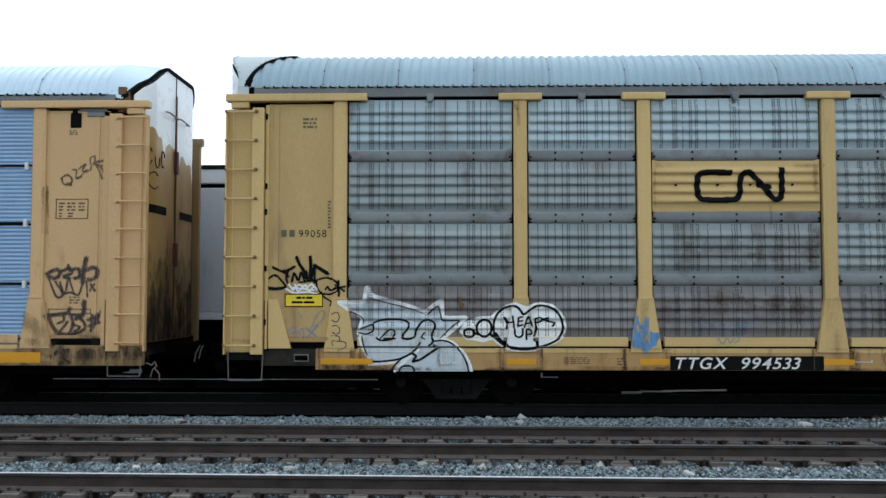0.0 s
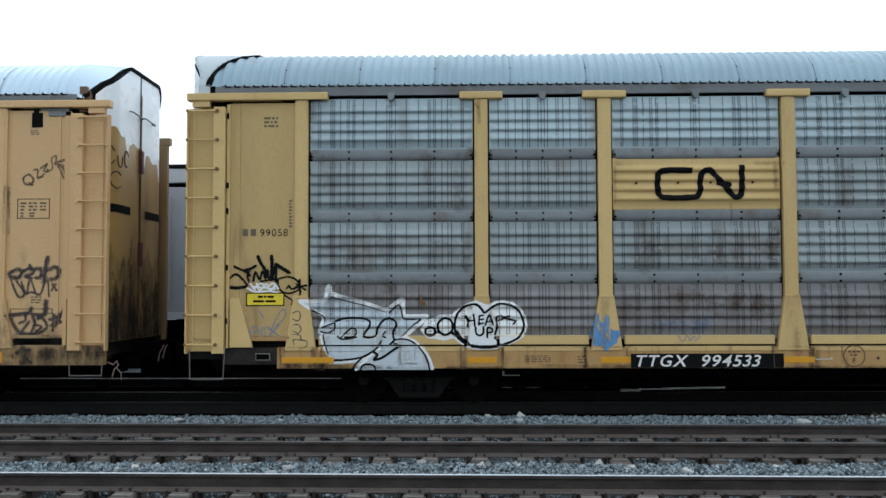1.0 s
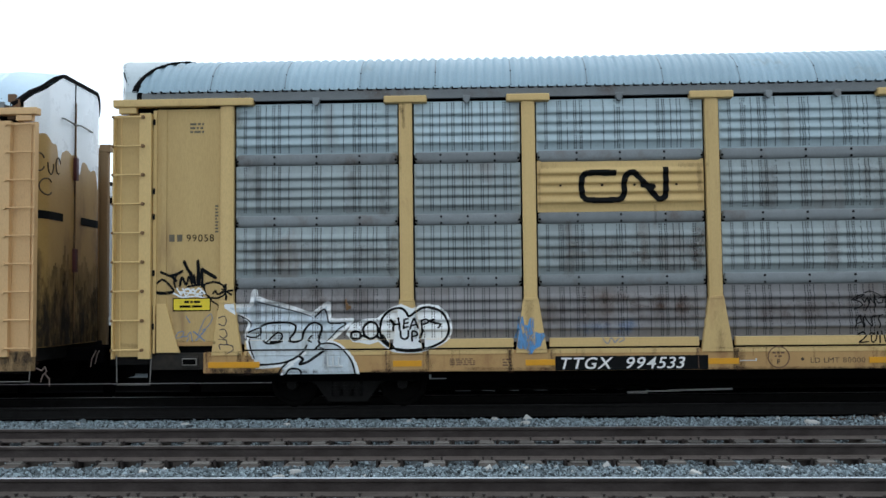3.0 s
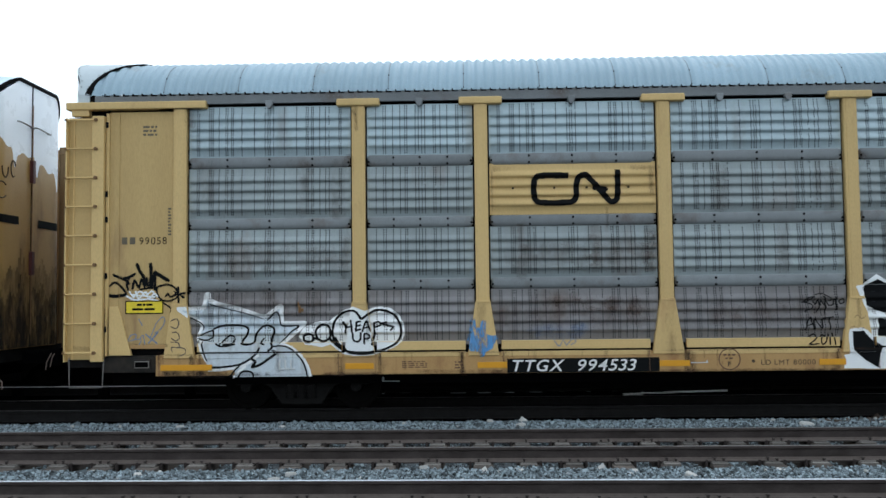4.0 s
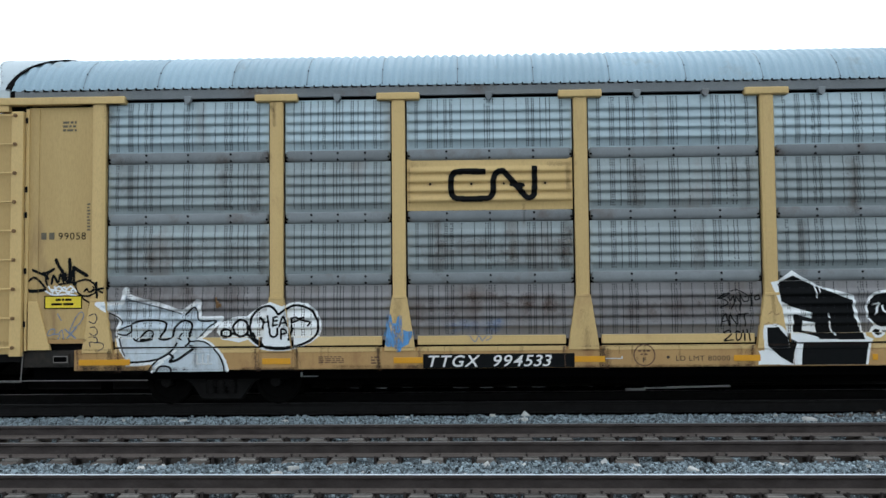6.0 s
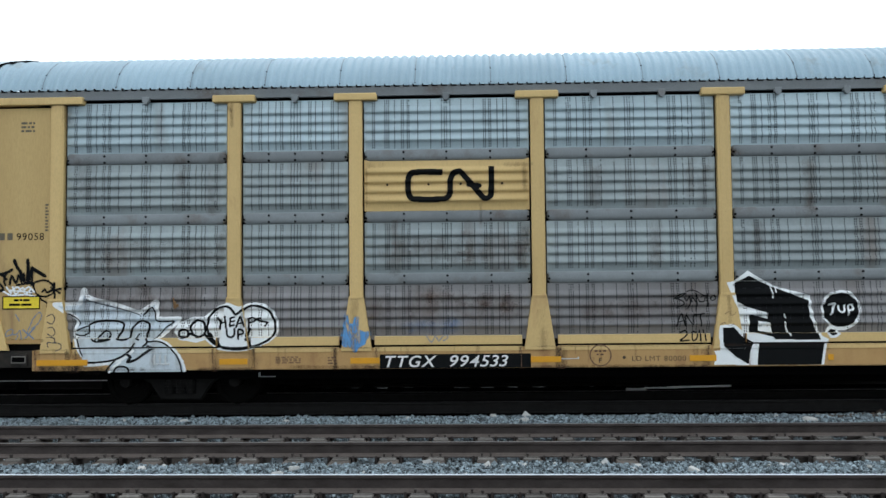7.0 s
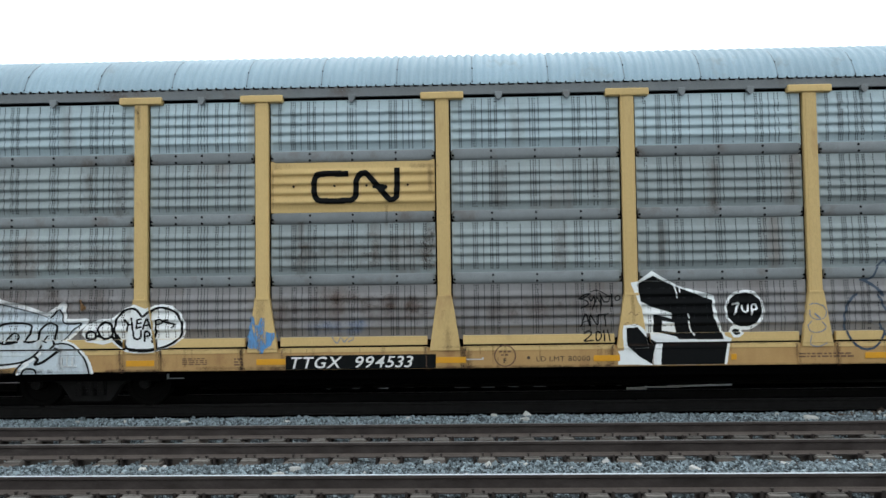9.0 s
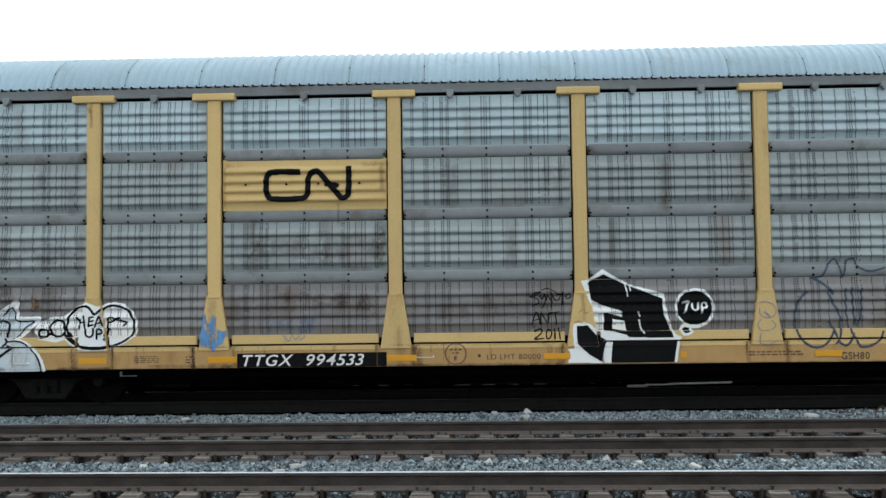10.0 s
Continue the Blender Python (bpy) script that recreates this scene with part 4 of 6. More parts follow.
def paint(name, car, mat, fills=(), strokes=(), lift=0.004, fuzz=0.0, density=1.0, cell=0.008, soft=False, label=""):
    """A thin coat of paint that follows the corrugated side under it."""
    rng = np.random.default_rng(len(name) + int(lift * 1e4))
    lines = [(w, [tuple(v) for v in smooth_line(p)]) for w, p in strokes]
    every = [p for f in fills for p in f] + [(p[0] + s * w, p[1] + s * w) for w, l in lines for p in l for s in (-1, 1)]
    a = np.array(every)
    lo, hi = a.min(0) - fuzz - 0.02, a.max(0) + fuzz + 0.02
    nx, nz = int((hi[0] - lo[0]) / cell) + 1, int((hi[1] - lo[1]) / cell) + 1
    gx, gz = np.meshgrid(lo[0] + (np.arange(nx) + 0.5) * cell, lo[1] + (np.arange(nz) + 0.5) * cell, indexing="ij")
    mask = np.zeros(gx.shape, bool)
    for f in fills:
        inside = np.zeros(gx.shape, bool)
        for (x0, z0), (x1, z1) in zip(f, f[1:] + f[:1]):
            if z0 != z1:
                inside ^= ((z0 > gz) != (z1 > gz)) & (gx < (x1 - x0) * (gz - z0) / (z1 - z0) + x0)
        mask |= inside
    spray = rng.random(gx.shape) ** 2 * fuzz
    for w, l in lines:
        near = np.full(gx.shape, 9.0)
        for (x0, z0), (x1, z1) in zip(l, l[1:]):
            dx, dz = x1 - x0, z1 - z0
            t = np.clip(((gx - x0) * dx + (gz - z0) * dz) / max(dx * dx + dz * dz, 1e-9), 0, 1)
            near = np.minimum(near, np.hypot(gx - x0 - t * dx, gz - z0 - t * dz))
        mask |= near < (w / 2 * np.sqrt(rng.random(gx.shape)) * 1.25 if soft else w / 2 + spray)
    mask &= rng.random(gx.shape) < density
    verts, faces = [], []
    side, slip = (1, 0.0) if car is main_car else (-1, -0.19)
    h = cell / 2
    for i, j in zip(*np.nonzero(mask)):
        x, z = gx[i, j], gz[i, j]
        y = side_depth(x * side, z, slip)
        if y is None:
            continue
        up, dn = side_depth(x * side, z + h, slip), side_depth(x * side, z - h, slip)
        up, dn = (v if v is not None and abs(v - y) < 0.02 else y for v in (up, dn))
        b = len(verts)
        verts += [(x - h, dn - lift, z - h), (x + h, dn - lift, z - h), (x + h, up - lift, z + h), (x - h, up - lift, z + h)]
        faces.append((b, b + 1, b + 2, b + 3))
    ob = put(name, mesh_of(name, verts, faces, mat), car, label=label)
    ob["kind"] = "stuff"
    return ob


paint('emblem_band', main_car, M_INK, lift=0.008, label='thick black rounded emblem band',
      fills=[[(7.86, 3.655), (7.965, 3.655), (7.965, 3.745), (7.86, 3.745)], [(8.675, 3.64), (8.765, 3.64), (8.765, 3.785), (8.675, 3.785)]],
      strokes=[(0.090, [(7.90, 3.7), (7.54, 3.7), (7.45, 3.65), (7.43, 3.58), (7.43, 3.4), (7.46, 3.32), (7.55, 3.28), (7.95, 3.28), (8.04, 3.31), (8.08, 3.39), (8.08, 3.55), (8.12, 3.66), (8.19, 3.7), (8.27, 3.67), (8.55, 3.34), (8.62, 3.28), (8.69, 3.31), (8.715, 3.38), (8.72, 3.72)]),
               (0.079, [(8.37, 3.5), (8.53, 3.48)])])
paint('white_graffiti', main_car, M_WHITE_HAZE, lift=0.003, label='large white spray painted creature outline',
      fills=[[(1.91, 1.7), (2.3, 1.72), (2.33, 1.94), (2.4, 1.82), (2.78, 1.7), (3.23, 1.56), (3.48, 1.72), (3.53, 1.46), (3.87, 1.46), (3.5, 1.14), (3.74, 1.04), (3.89, 0.84), (3.94, 0.65), (2.78, 0.65), (2.78, 0.75), (2.36, 0.78), (2.3, 1.01), (2.23, 1.05), (2.26, 1.18), (2.19, 1.23), (2.26, 1.44), (2.04, 1.6)]],
      strokes=[])
paint('white_graffiti_line', main_car, M_WHITE_PAINT, lift=0.0045, fuzz=0.006,
      fills=[],
      strokes=[(0.057, [(1.91, 1.7), (2.17, 1.71), (2.29, 1.73), (2.31, 1.89), (2.35, 1.93), (2.39, 1.83), (2.56, 1.76), (2.78, 1.71), (3.0, 1.64), (3.23, 1.57), (3.37, 1.66), (3.49, 1.73), (3.5, 1.58), (3.54, 1.47), (3.84, 1.47)]),
               (0.044, [(3.87, 1.47), (3.78, 1.37), (3.65, 1.26), (3.5, 1.14)]),
               (0.035, [(3.5, 1.15), (3.65, 1.1), (3.81, 0.96), (3.91, 0.8), (3.95, 0.66)]),
               (0.044, [(1.92, 1.68), (2.04, 1.6), (2.19, 1.52), (2.26, 1.46), (2.22, 1.31), (2.19, 1.23), (2.26, 1.18)]),
               (0.035, [(2.23, 1.16), (2.26, 1.04), (2.33, 0.9)]),
               (0.035, [(2.38, 0.75), (2.61, 0.76), (2.84, 0.8), (3.0, 0.86), (3.14, 0.97)]),
               (0.035, [(2.77, 0.65), (2.84, 0.73), (2.94, 0.8)])])
paint('graffiti_outline', main_car, M_INK, lift=0.0075, label='black spray painted face lines',
      fills=[],
      strokes=[(0.033, [(2.45, 1.39), (2.56, 1.43), (2.74, 1.44), (2.89, 1.43), (2.98, 1.38), (2.97, 1.3), (2.9, 1.21), (2.89, 1.16), (2.97, 1.14), (3.07, 1.17), (3.09, 1.25), (3.13, 1.33), (3.2, 1.41), (3.29, 1.43), (3.37, 1.39), (3.39, 1.32), (3.35, 1.25), (3.34, 1.17), (3.36, 1.1), (3.3, 1.04)]),
               (0.028, [(2.49, 1.16), (2.54, 1.12), (2.65, 1.12), (2.78, 1.15)]),
               (0.024, [(2.54, 1.14), (2.61, 1.22), (2.69, 1.28), (2.76, 1.26), (2.76, 1.19), (2.69, 1.12)]),
               (0.044, [(2.61, 1.14), (2.7, 1.14)]),
               (0.026, [(3.22, 1.23), (3.18, 1.17), (3.23, 1.14)]),
               (0.023, [(2.22, 1.23), (2.33, 1.21), (2.43, 1.27), (2.44, 1.36), (2.36, 1.34), (2.24, 1.29)]),
               (0.024, [(2.26, 1.18), (2.3, 1.01), (2.34, 0.9)]),
               (0.014, [(2.36, 1.77), (2.61, 1.7), (2.95, 1.62), (3.22, 1.53)]),
               (0.021, [(3.28, 1.52), (3.43, 1.64), (3.48, 1.49), (3.52, 1.42), (3.76, 1.42), (3.65, 1.33), (3.48, 1.16)]),
               (0.021, [(2.08, 1.56), (2.26, 1.47), (2.28, 1.38)])])
paint('graffiti_outline', main_car, M_INK, lift=0.0075,
      fills=[],
      strokes=[(0.03, [(2.37, 0.79), (2.61, 0.8), (2.83, 0.83), (2.97, 0.89), (3.09, 0.98), (3.16, 1.08)]),
               (0.024, [(2.71, 0.65), (2.78, 0.75), (2.91, 0.87)]),
               (0.039, [(3.04, 0.92), (3.1, 0.87), (3.05, 0.8), (3.17, 0.83), (3.32, 0.93), (3.43, 1.01), (3.37, 1.04)]),
               (0.028, [(2.84, 0.65), (2.86, 0.69), (2.89, 0.72), (2.93, 0.73), (2.98, 0.73), (3.03, 0.72), (3.06, 0.69), (3.07, 0.65)]),
               (0.024, [(3.37, 1.11), (3.56, 1.11), (3.7, 1.03), (3.82, 0.89), (3.88, 0.75), (3.9, 0.65)])])
paint('white_graffiti', main_car, M_WHITE_PAINT, lift=0.003, label='white spray painted cloud bubbles',
      fills=[[(3.76, 1.25), (3.84, 1.4), (3.98, 1.45), (4.02, 1.47), (4.1, 1.49), (4.24, 1.49), (4.35, 1.58), (4.48, 1.66), (4.62, 1.71), (4.74, 1.66), (4.8, 1.64), (4.91, 1.69), (5.04, 1.71), (5.19, 1.68), (5.32, 1.58), (5.39, 1.45), (5.41, 1.29), (5.36, 1.16), (5.25, 1.08), (5.08, 1.01), (4.9, 0.96), (4.65, 0.95), (4.47, 0.98), (4.34, 1.07), (4.27, 1.13), (4.13, 1.09), (3.98, 1.12), (3.87, 1.13)]],
      strokes=[])
paint('graffiti_outline', main_car, M_INK, lift=0.0075, label='black outline of the cloud bubbles',
      fills=[],
      strokes=[(0.037, [(4.33, 1.14), (4.29, 1.27), (4.31, 1.45), (4.4, 1.58), (4.52, 1.64), (4.63, 1.64), (4.7, 1.58), (4.75, 1.52), (4.85, 1.59), (4.97, 1.65), (5.11, 1.64), (5.25, 1.57), (5.33, 1.44), (5.35, 1.29), (5.29, 1.16), (5.17, 1.08), (4.99, 1.02), (4.78, 1.0), (4.59, 1.01), (4.46, 1.05), (4.33, 1.14)]),
               (0.07, [(4.32, 1.21), (4.38, 1.12), (4.48, 1.05)]),
               (0.052, [(4.56, 1.01), (4.78, 0.99), (4.99, 1.02)]),
               (0.037, [(4.26, 1.31), (4.25, 1.25), (4.22, 1.21), (4.17, 1.18), (4.12, 1.18), (4.07, 1.21), (4.04, 1.25), (4.03, 1.31), (4.04, 1.36), (4.08, 1.41), (4.12, 1.43), (4.17, 1.43), (4.22, 1.41), (4.25, 1.36), (4.26, 1.31)]),
               (0.044, [(4.24, 1.21), (4.3, 1.17)]),
               (0.037, [(3.98, 1.23), (3.98, 1.2), (3.96, 1.18), (3.93, 1.17), (3.89, 1.17), (3.87, 1.18), (3.84, 1.2), (3.84, 1.23), (3.84, 1.26), (3.87, 1.28), (3.89, 1.29), (3.93, 1.29), (3.96, 1.28), (3.98, 1.26), (3.98, 1.23)]),
               (0.035, [(3.99, 1.23), (4.05, 1.21)])])
paint('graffiti_word', main_car, M_INK, lift=0.0075, label='black hand painted words',
      fills=[],
      strokes=[(0.044, [(4.46, 1.46), (4.5, 1.4)]),
               (0.03, [(4.5, 1.4), (4.49, 1.3)]),
               (0.03, [(4.58, 1.49), (4.6, 1.31)]),
               (0.026, [(4.49, 1.39), (4.6, 1.4)]),
               (0.03, [(4.67, 1.47), (4.66, 1.34)]),
               (0.026, [(4.67, 1.47), (4.73, 1.48)]),
               (0.026, [(4.67, 1.41), (4.73, 1.42)]),
               (0.026, [(4.66, 1.34), (4.73, 1.36)]),
               (0.03, [(4.76, 1.33), (4.82, 1.48), (4.88, 1.34)]),
               (0.026, [(4.78, 1.38), (4.86, 1.39)]),
               (0.03, [(4.93, 1.45), (4.94, 1.31)]),
               (0.028, [(4.93, 1.45), (5.01, 1.47), (5.03, 1.42), (4.95, 1.39)]),
               (0.03, [(5.13, 1.46), (5.05, 1.44), (5.14, 1.41), (5.22, 1.39), (5.19, 1.34)]),
               (0.03, [(4.61, 1.29), (4.62, 1.2), (4.68, 1.17), (4.73, 1.21), (4.73, 1.3)]),
               (0.03, [(4.79, 1.14), (4.79, 1.28), (4.85, 1.28), (4.87, 1.23), (4.79, 1.21)]),
               (0.039, [(4.95, 1.3), (4.91, 1.19)]),
               (0.044, [(4.91, 1.14), (4.91, 1.13)])])
paint('blue_patch', main_car, M_SKY_SMEAR, lift=0.005, fuzz=0.02, cell=0.006, label='smeared sky blue spray paint',
      fills=[[(6.42, 1.49), (6.49, 1.5), (6.51, 1.37), (6.56, 1.36), (6.59, 1.47), (6.65, 1.46), (6.66, 1.27), (6.74, 1.24), (6.82, 1.25), (6.84, 1.19), (6.78, 1.12), (6.76, 1.05), (6.65, 0.99), (6.62, 0.92), (6.56, 0.92), (6.54, 1.0), (6.41, 1.01), (6.38, 1.07), (6.36, 1.17), (6.4, 1.3)]],
      strokes=[(0.035, [(6.45, 1.48), (6.47, 1.21), (6.5, 1.04)]),
               (0.035, [(6.63, 1.46), (6.62, 1.12)])])
paint('blue_scrawl', main_car, M_BLUE_FADED, lift=0.006,
      fills=[],
      strokes=[(0.014, [(7.69, 1.17), (7.77, 1.07), (7.83, 1.16), (7.88, 1.08)]),
               (0.014, [(7.88, 1.08), (7.97, 1.17), (8.03, 1.14), (7.95, 1.09)])])
paint('black_tag', main_car, M_INK, lift=0.006, fuzz=0.012, label='black marker tag with drips',
      fills=[],
      strokes=[(0.035, [(0.88, 2.24), (0.96, 2.2), (1.07, 2.15), (1.11, 2.1)]),
               (0.03, [(0.81, 2.07), (0.89, 2.12), (0.97, 2.08), (1.07, 1.96)]),
               (0.044, [(0.8, 1.92), (0.94, 1.91), (1.06, 1.93)]),
               (0.039, [(1.03, 2.18), (1.13, 2.21), (1.2, 2.25)]),
               (0.026, [(1.12, 2.2), (1.08, 2.1), (1.1, 2.01)]),
               (0.044, [(1.24, 2.4), (1.27, 2.32), (1.35, 2.19), (1.39, 2.08)]),
               (0.03, [(1.17, 2.02), (1.2, 2.15), (1.27, 2.04), (1.31, 2.17), (1.36, 2.05)]),
               (0.026, [(1.39, 2.19), (1.42, 2.04)]),
               (0.048, [(1.45, 2.4), (1.46, 2.27), (1.45, 2.08)]),
               (0.035, [(1.47, 2.05), (1.52, 2.27), (1.52, 2.01)]),
               (0.052, [(1.52, 2.27), (1.62, 2.21), (1.72, 2.15)]),
               (0.026, [(1.29, 2.01), (1.42, 2.03), (1.54, 2.04)]),
               (0.022, [(1.57, 2.05), (1.69, 2.08), (1.82, 2.05), (1.89, 1.97), (1.88, 1.88), (1.77, 1.83), (1.64, 1.84), (1.57, 1.91), (1.55, 2.01), (1.57, 2.05)]),
               (0.022, [(1.69, 1.9), (1.73, 1.94), (1.76, 1.89), (1.86, 1.91)]),
               (0.026, [(1.9, 2.03), (1.91, 1.8)]),
               (0.019, [(1.84, 1.97), (1.99, 1.88)]),
               (0.026, [(1.84, 1.92), (2.05, 1.95)]),
               (0.022, [(1.52, 1.92), (1.52, 1.8)]),
               (0.019, [(1.61, 1.83), (1.71, 1.76), (1.78, 1.71), (1.77, 1.65)])])
paint('white_tag', main_car, M_WHITE_PAINT, lift=0.0085, fuzz=0.008,
      fills=[],
      strokes=[(0.021, [(1.19, 1.9), (1.29, 1.98), (1.38, 1.91), (1.47, 1.98), (1.56, 1.9)]),
               (0.019, [(1.22, 1.98), (1.27, 1.87), (1.38, 1.97), (1.42, 1.87), (1.51, 1.94)]),
               (0.021, [(1.08, 1.91), (1.2, 1.85), (1.42, 1.86), (1.57, 1.83)]),
               (0.019, [(1.12, 1.98), (1.19, 1.88)]),
               (0.017, [(1.16, 1.93), (1.34, 1.91), (1.52, 1.89)])])
paint('blue_tag', main_car, M_BLUE_FADED, lift=0.006, label='thin blue scribbled tag',
      fills=[],
      strokes=[(0.015, [(1.1, 1.21), (1.15, 1.3), (1.23, 1.31), (1.21, 1.24), (1.12, 1.21), (1.25, 1.24), (1.31, 1.22), (1.28, 1.16)]),
               (0.015, [(1.29, 1.24), (1.34, 1.3), (1.37, 1.16)]),
               (0.023, [(1.39, 1.31), (1.56, 1.17)]),
               (0.023, [(1.57, 1.34), (1.43, 1.18)]),
               (0.014, [(1.45, 1.25), (1.5, 1.37), (1.56, 1.5), (1.65, 1.58), (1.68, 1.51), (1.62, 1.4), (1.52, 1.33)]),
               (0.016, [(1.27, 1.55), (1.33, 1.45)])])
paint('grey_tag', main_car, M_SMUDGE, lift=0.007,
      fills=[],
      strokes=[(0.014, [(1.8, 1.52), (1.88, 1.55), (1.92, 1.48), (1.88, 1.4), (1.8, 1.43)]),
               (0.014, [(1.82, 1.34), (1.89, 1.34), (1.93, 1.26), (1.87, 1.21), (1.81, 1.25)]),
               (0.014, [(1.8, 1.19), (1.91, 1.18), (1.92, 1.11), (1.81, 1.11), (1.82, 1.04)]),
               (0.014, [(1.91, 1.11), (2.01, 1.09), (2.02, 1.02), (1.94, 0.98)])])
paint('white_graffiti', main_car, M_WHITE_PAINT, lift=0.003, label='white outline of a black painted graffiti figure',
      fills=[[(12.28, 1.94), (12.4, 1.96), (12.62, 2.12), (12.77, 2.02), (13.03, 1.88), (13.56, 1.73), (13.57, 1.56), (13.61, 1.39), (13.7, 1.12), (13.8, 1.07), (13.77, 1.0), (13.72, 0.68), (12.06, 0.69), (12.1, 0.83), (12.07, 0.9), (12.16, 0.91), (12.14, 1.19), (12.16, 1.29), (12.35, 1.31), (12.43, 1.27), (12.5, 1.2), (12.47, 1.43), (12.44, 1.55), (12.39, 1.65), (12.34, 1.79)]],
      strokes=[])
paint('black_graffiti', main_car, M_INK, lift=0.006, label='solid black graffiti figure',
      fills=[[(12.38, 1.91), (12.63, 2.04), (12.94, 1.89), (13.52, 1.66), (13.54, 1.43), (13.62, 1.22), (13.68, 1.06), (13.0, 1.07), (12.96, 1.11), (12.72, 1.17), (12.62, 1.18), (12.63, 1.46), (12.76, 1.42), (12.91, 1.39), (12.91, 1.47), (12.59, 1.57), (12.44, 1.65)],
             [(12.2, 1.25), (12.37, 1.26), (12.48, 1.13), (12.66, 1.03), (12.61, 0.86), (12.58, 0.7), (12.4, 0.81), (12.21, 0.98)],
             [(12.75, 1.02), (13.73, 1.01), (13.68, 0.69), (12.72, 0.69)]],
      strokes=[])
paint('white_graffiti_detail', main_car, M_WHITE_PAINT, lift=0.0085,
      fills=[[(12.76, 1.35), (12.94, 1.32), (12.97, 1.17), (12.76, 1.2)],
             [(12.44, 1.55), (12.89, 1.42), (12.91, 1.38), (12.67, 1.45), (12.5, 1.43)],
             [(12.5, 1.2), (12.75, 1.11), (13.0, 1.06), (12.75, 1.06), (12.62, 1.1)]],
      strokes=[(0.021, [(13.15, 1.45), (13.18, 1.39)]),
               (0.023, [(13.16, 1.33), (13.19, 1.21), (13.23, 1.13)]),
               (0.019, [(12.96, 1.88), (13.0, 1.7)]),
               (0.016, [(13.03, 1.87), (13.04, 1.78)])])
paint('white_graffiti', main_car, M_WHITE_PAINT, lift=0.003,
      fills=[[(14.02, 1.81), (14.16, 1.79), (14.26, 1.69), (14.32, 1.54), (14.3, 1.38), (14.21, 1.26), (14.08, 1.2), (13.96, 1.2), (13.98, 1.14), (13.91, 1.09), (13.82, 1.09), (13.77, 1.17), (13.8, 1.24), (13.84, 1.27), (13.74, 1.37), (13.71, 1.52), (13.74, 1.66), (13.84, 1.77)]],
      strokes=[])
paint('black_graffiti', main_car, M_INK, lift=0.006, label='black painted speech bubble',
      fills=[[(14.02, 1.77), (14.15, 1.74), (14.24, 1.66), (14.28, 1.53), (14.26, 1.4), (14.18, 1.3), (14.07, 1.25), (13.95, 1.25), (13.84, 1.3), (13.76, 1.4), (13.75, 1.53), (13.78, 1.65), (13.88, 1.74)],
             [(13.82, 1.19), (13.86, 1.22), (13.92, 1.2), (13.92, 1.14), (13.86, 1.12), (13.82, 1.15)]],
      strokes=[])
paint('white_word', main_car, M_WHITE_PAINT, lift=0.0085, label='white hand painted figures in the bubble',
      fills=[],
      strokes=[(0.032, [(13.83, 1.59), (13.92, 1.6), (13.89, 1.52), (13.86, 1.44)]),
               (0.028, [(13.98, 1.57), (13.98, 1.5), (14.02, 1.47), (14.06, 1.5), (14.07, 1.58)]),
               (0.028, [(14.12, 1.43), (14.13, 1.57), (14.18, 1.58), (14.2, 1.52), (14.13, 1.5)])])
paint('dark_scrawl', main_car, M_INK, lift=0.006, cell=0.006, label='thin dark marker scrawl',
      fills=[],
      strokes=[(0.018, [(11.5, 1.7), (11.57, 1.76), (11.66, 1.78), (11.58, 1.72), (11.52, 1.7), (11.62, 1.67), (11.63, 1.61), (11.53, 1.56)]),
               (0.018, [(11.65, 1.72), (11.69, 1.67), (11.73, 1.74), (11.74, 1.65), (11.7, 1.54)]),
               (0.018, [(11.75, 1.65), (11.78, 1.72), (11.82, 1.65), (11.85, 1.72), (11.88, 1.65)]),
               (0.016, [(11.8, 1.79), (11.84, 1.73), (11.83, 1.53)]),
               (0.016, [(11.9, 1.72), (11.97, 1.74), (11.95, 1.66), (11.89, 1.65)]),
               (0.016, [(12.0, 1.77), (12.0, 1.58)]),
               (0.016, [(12.05, 1.71), (12.1, 1.75), (12.13, 1.7), (12.07, 1.67), (12.05, 1.71)]),
               (0.014, [(11.69, 1.81), (11.79, 1.83), (11.93, 1.75)]),
               (0.019, [(11.52, 1.28), (11.6, 1.47), (11.65, 1.29)]),
               (0.016, [(11.54, 1.34), (11.65, 1.37)]),
               (0.019, [(11.66, 1.29), (11.67, 1.45), (11.77, 1.3), (11.79, 1.46)]),
               (0.018, [(11.8, 1.45), (11.94, 1.47)]),
               (0.019, [(11.89, 1.46), (11.9, 1.28)]),
               (0.021, [(11.57, 1.17), (11.64, 1.21), (11.68, 1.18), (11.62, 1.11), (11.56, 1.06), (11.7, 1.07)]),
               (0.021, [(11.78, 1.2), (11.82, 1.17), (11.81, 1.1), (11.76, 1.06), (11.74, 1.11), (11.75, 1.17), (11.78, 1.2)]),
               (0.021, [(11.87, 1.21), (11.87, 1.06)]),
               (0.021, [(11.93, 1.22), (11.95, 1.06)])])
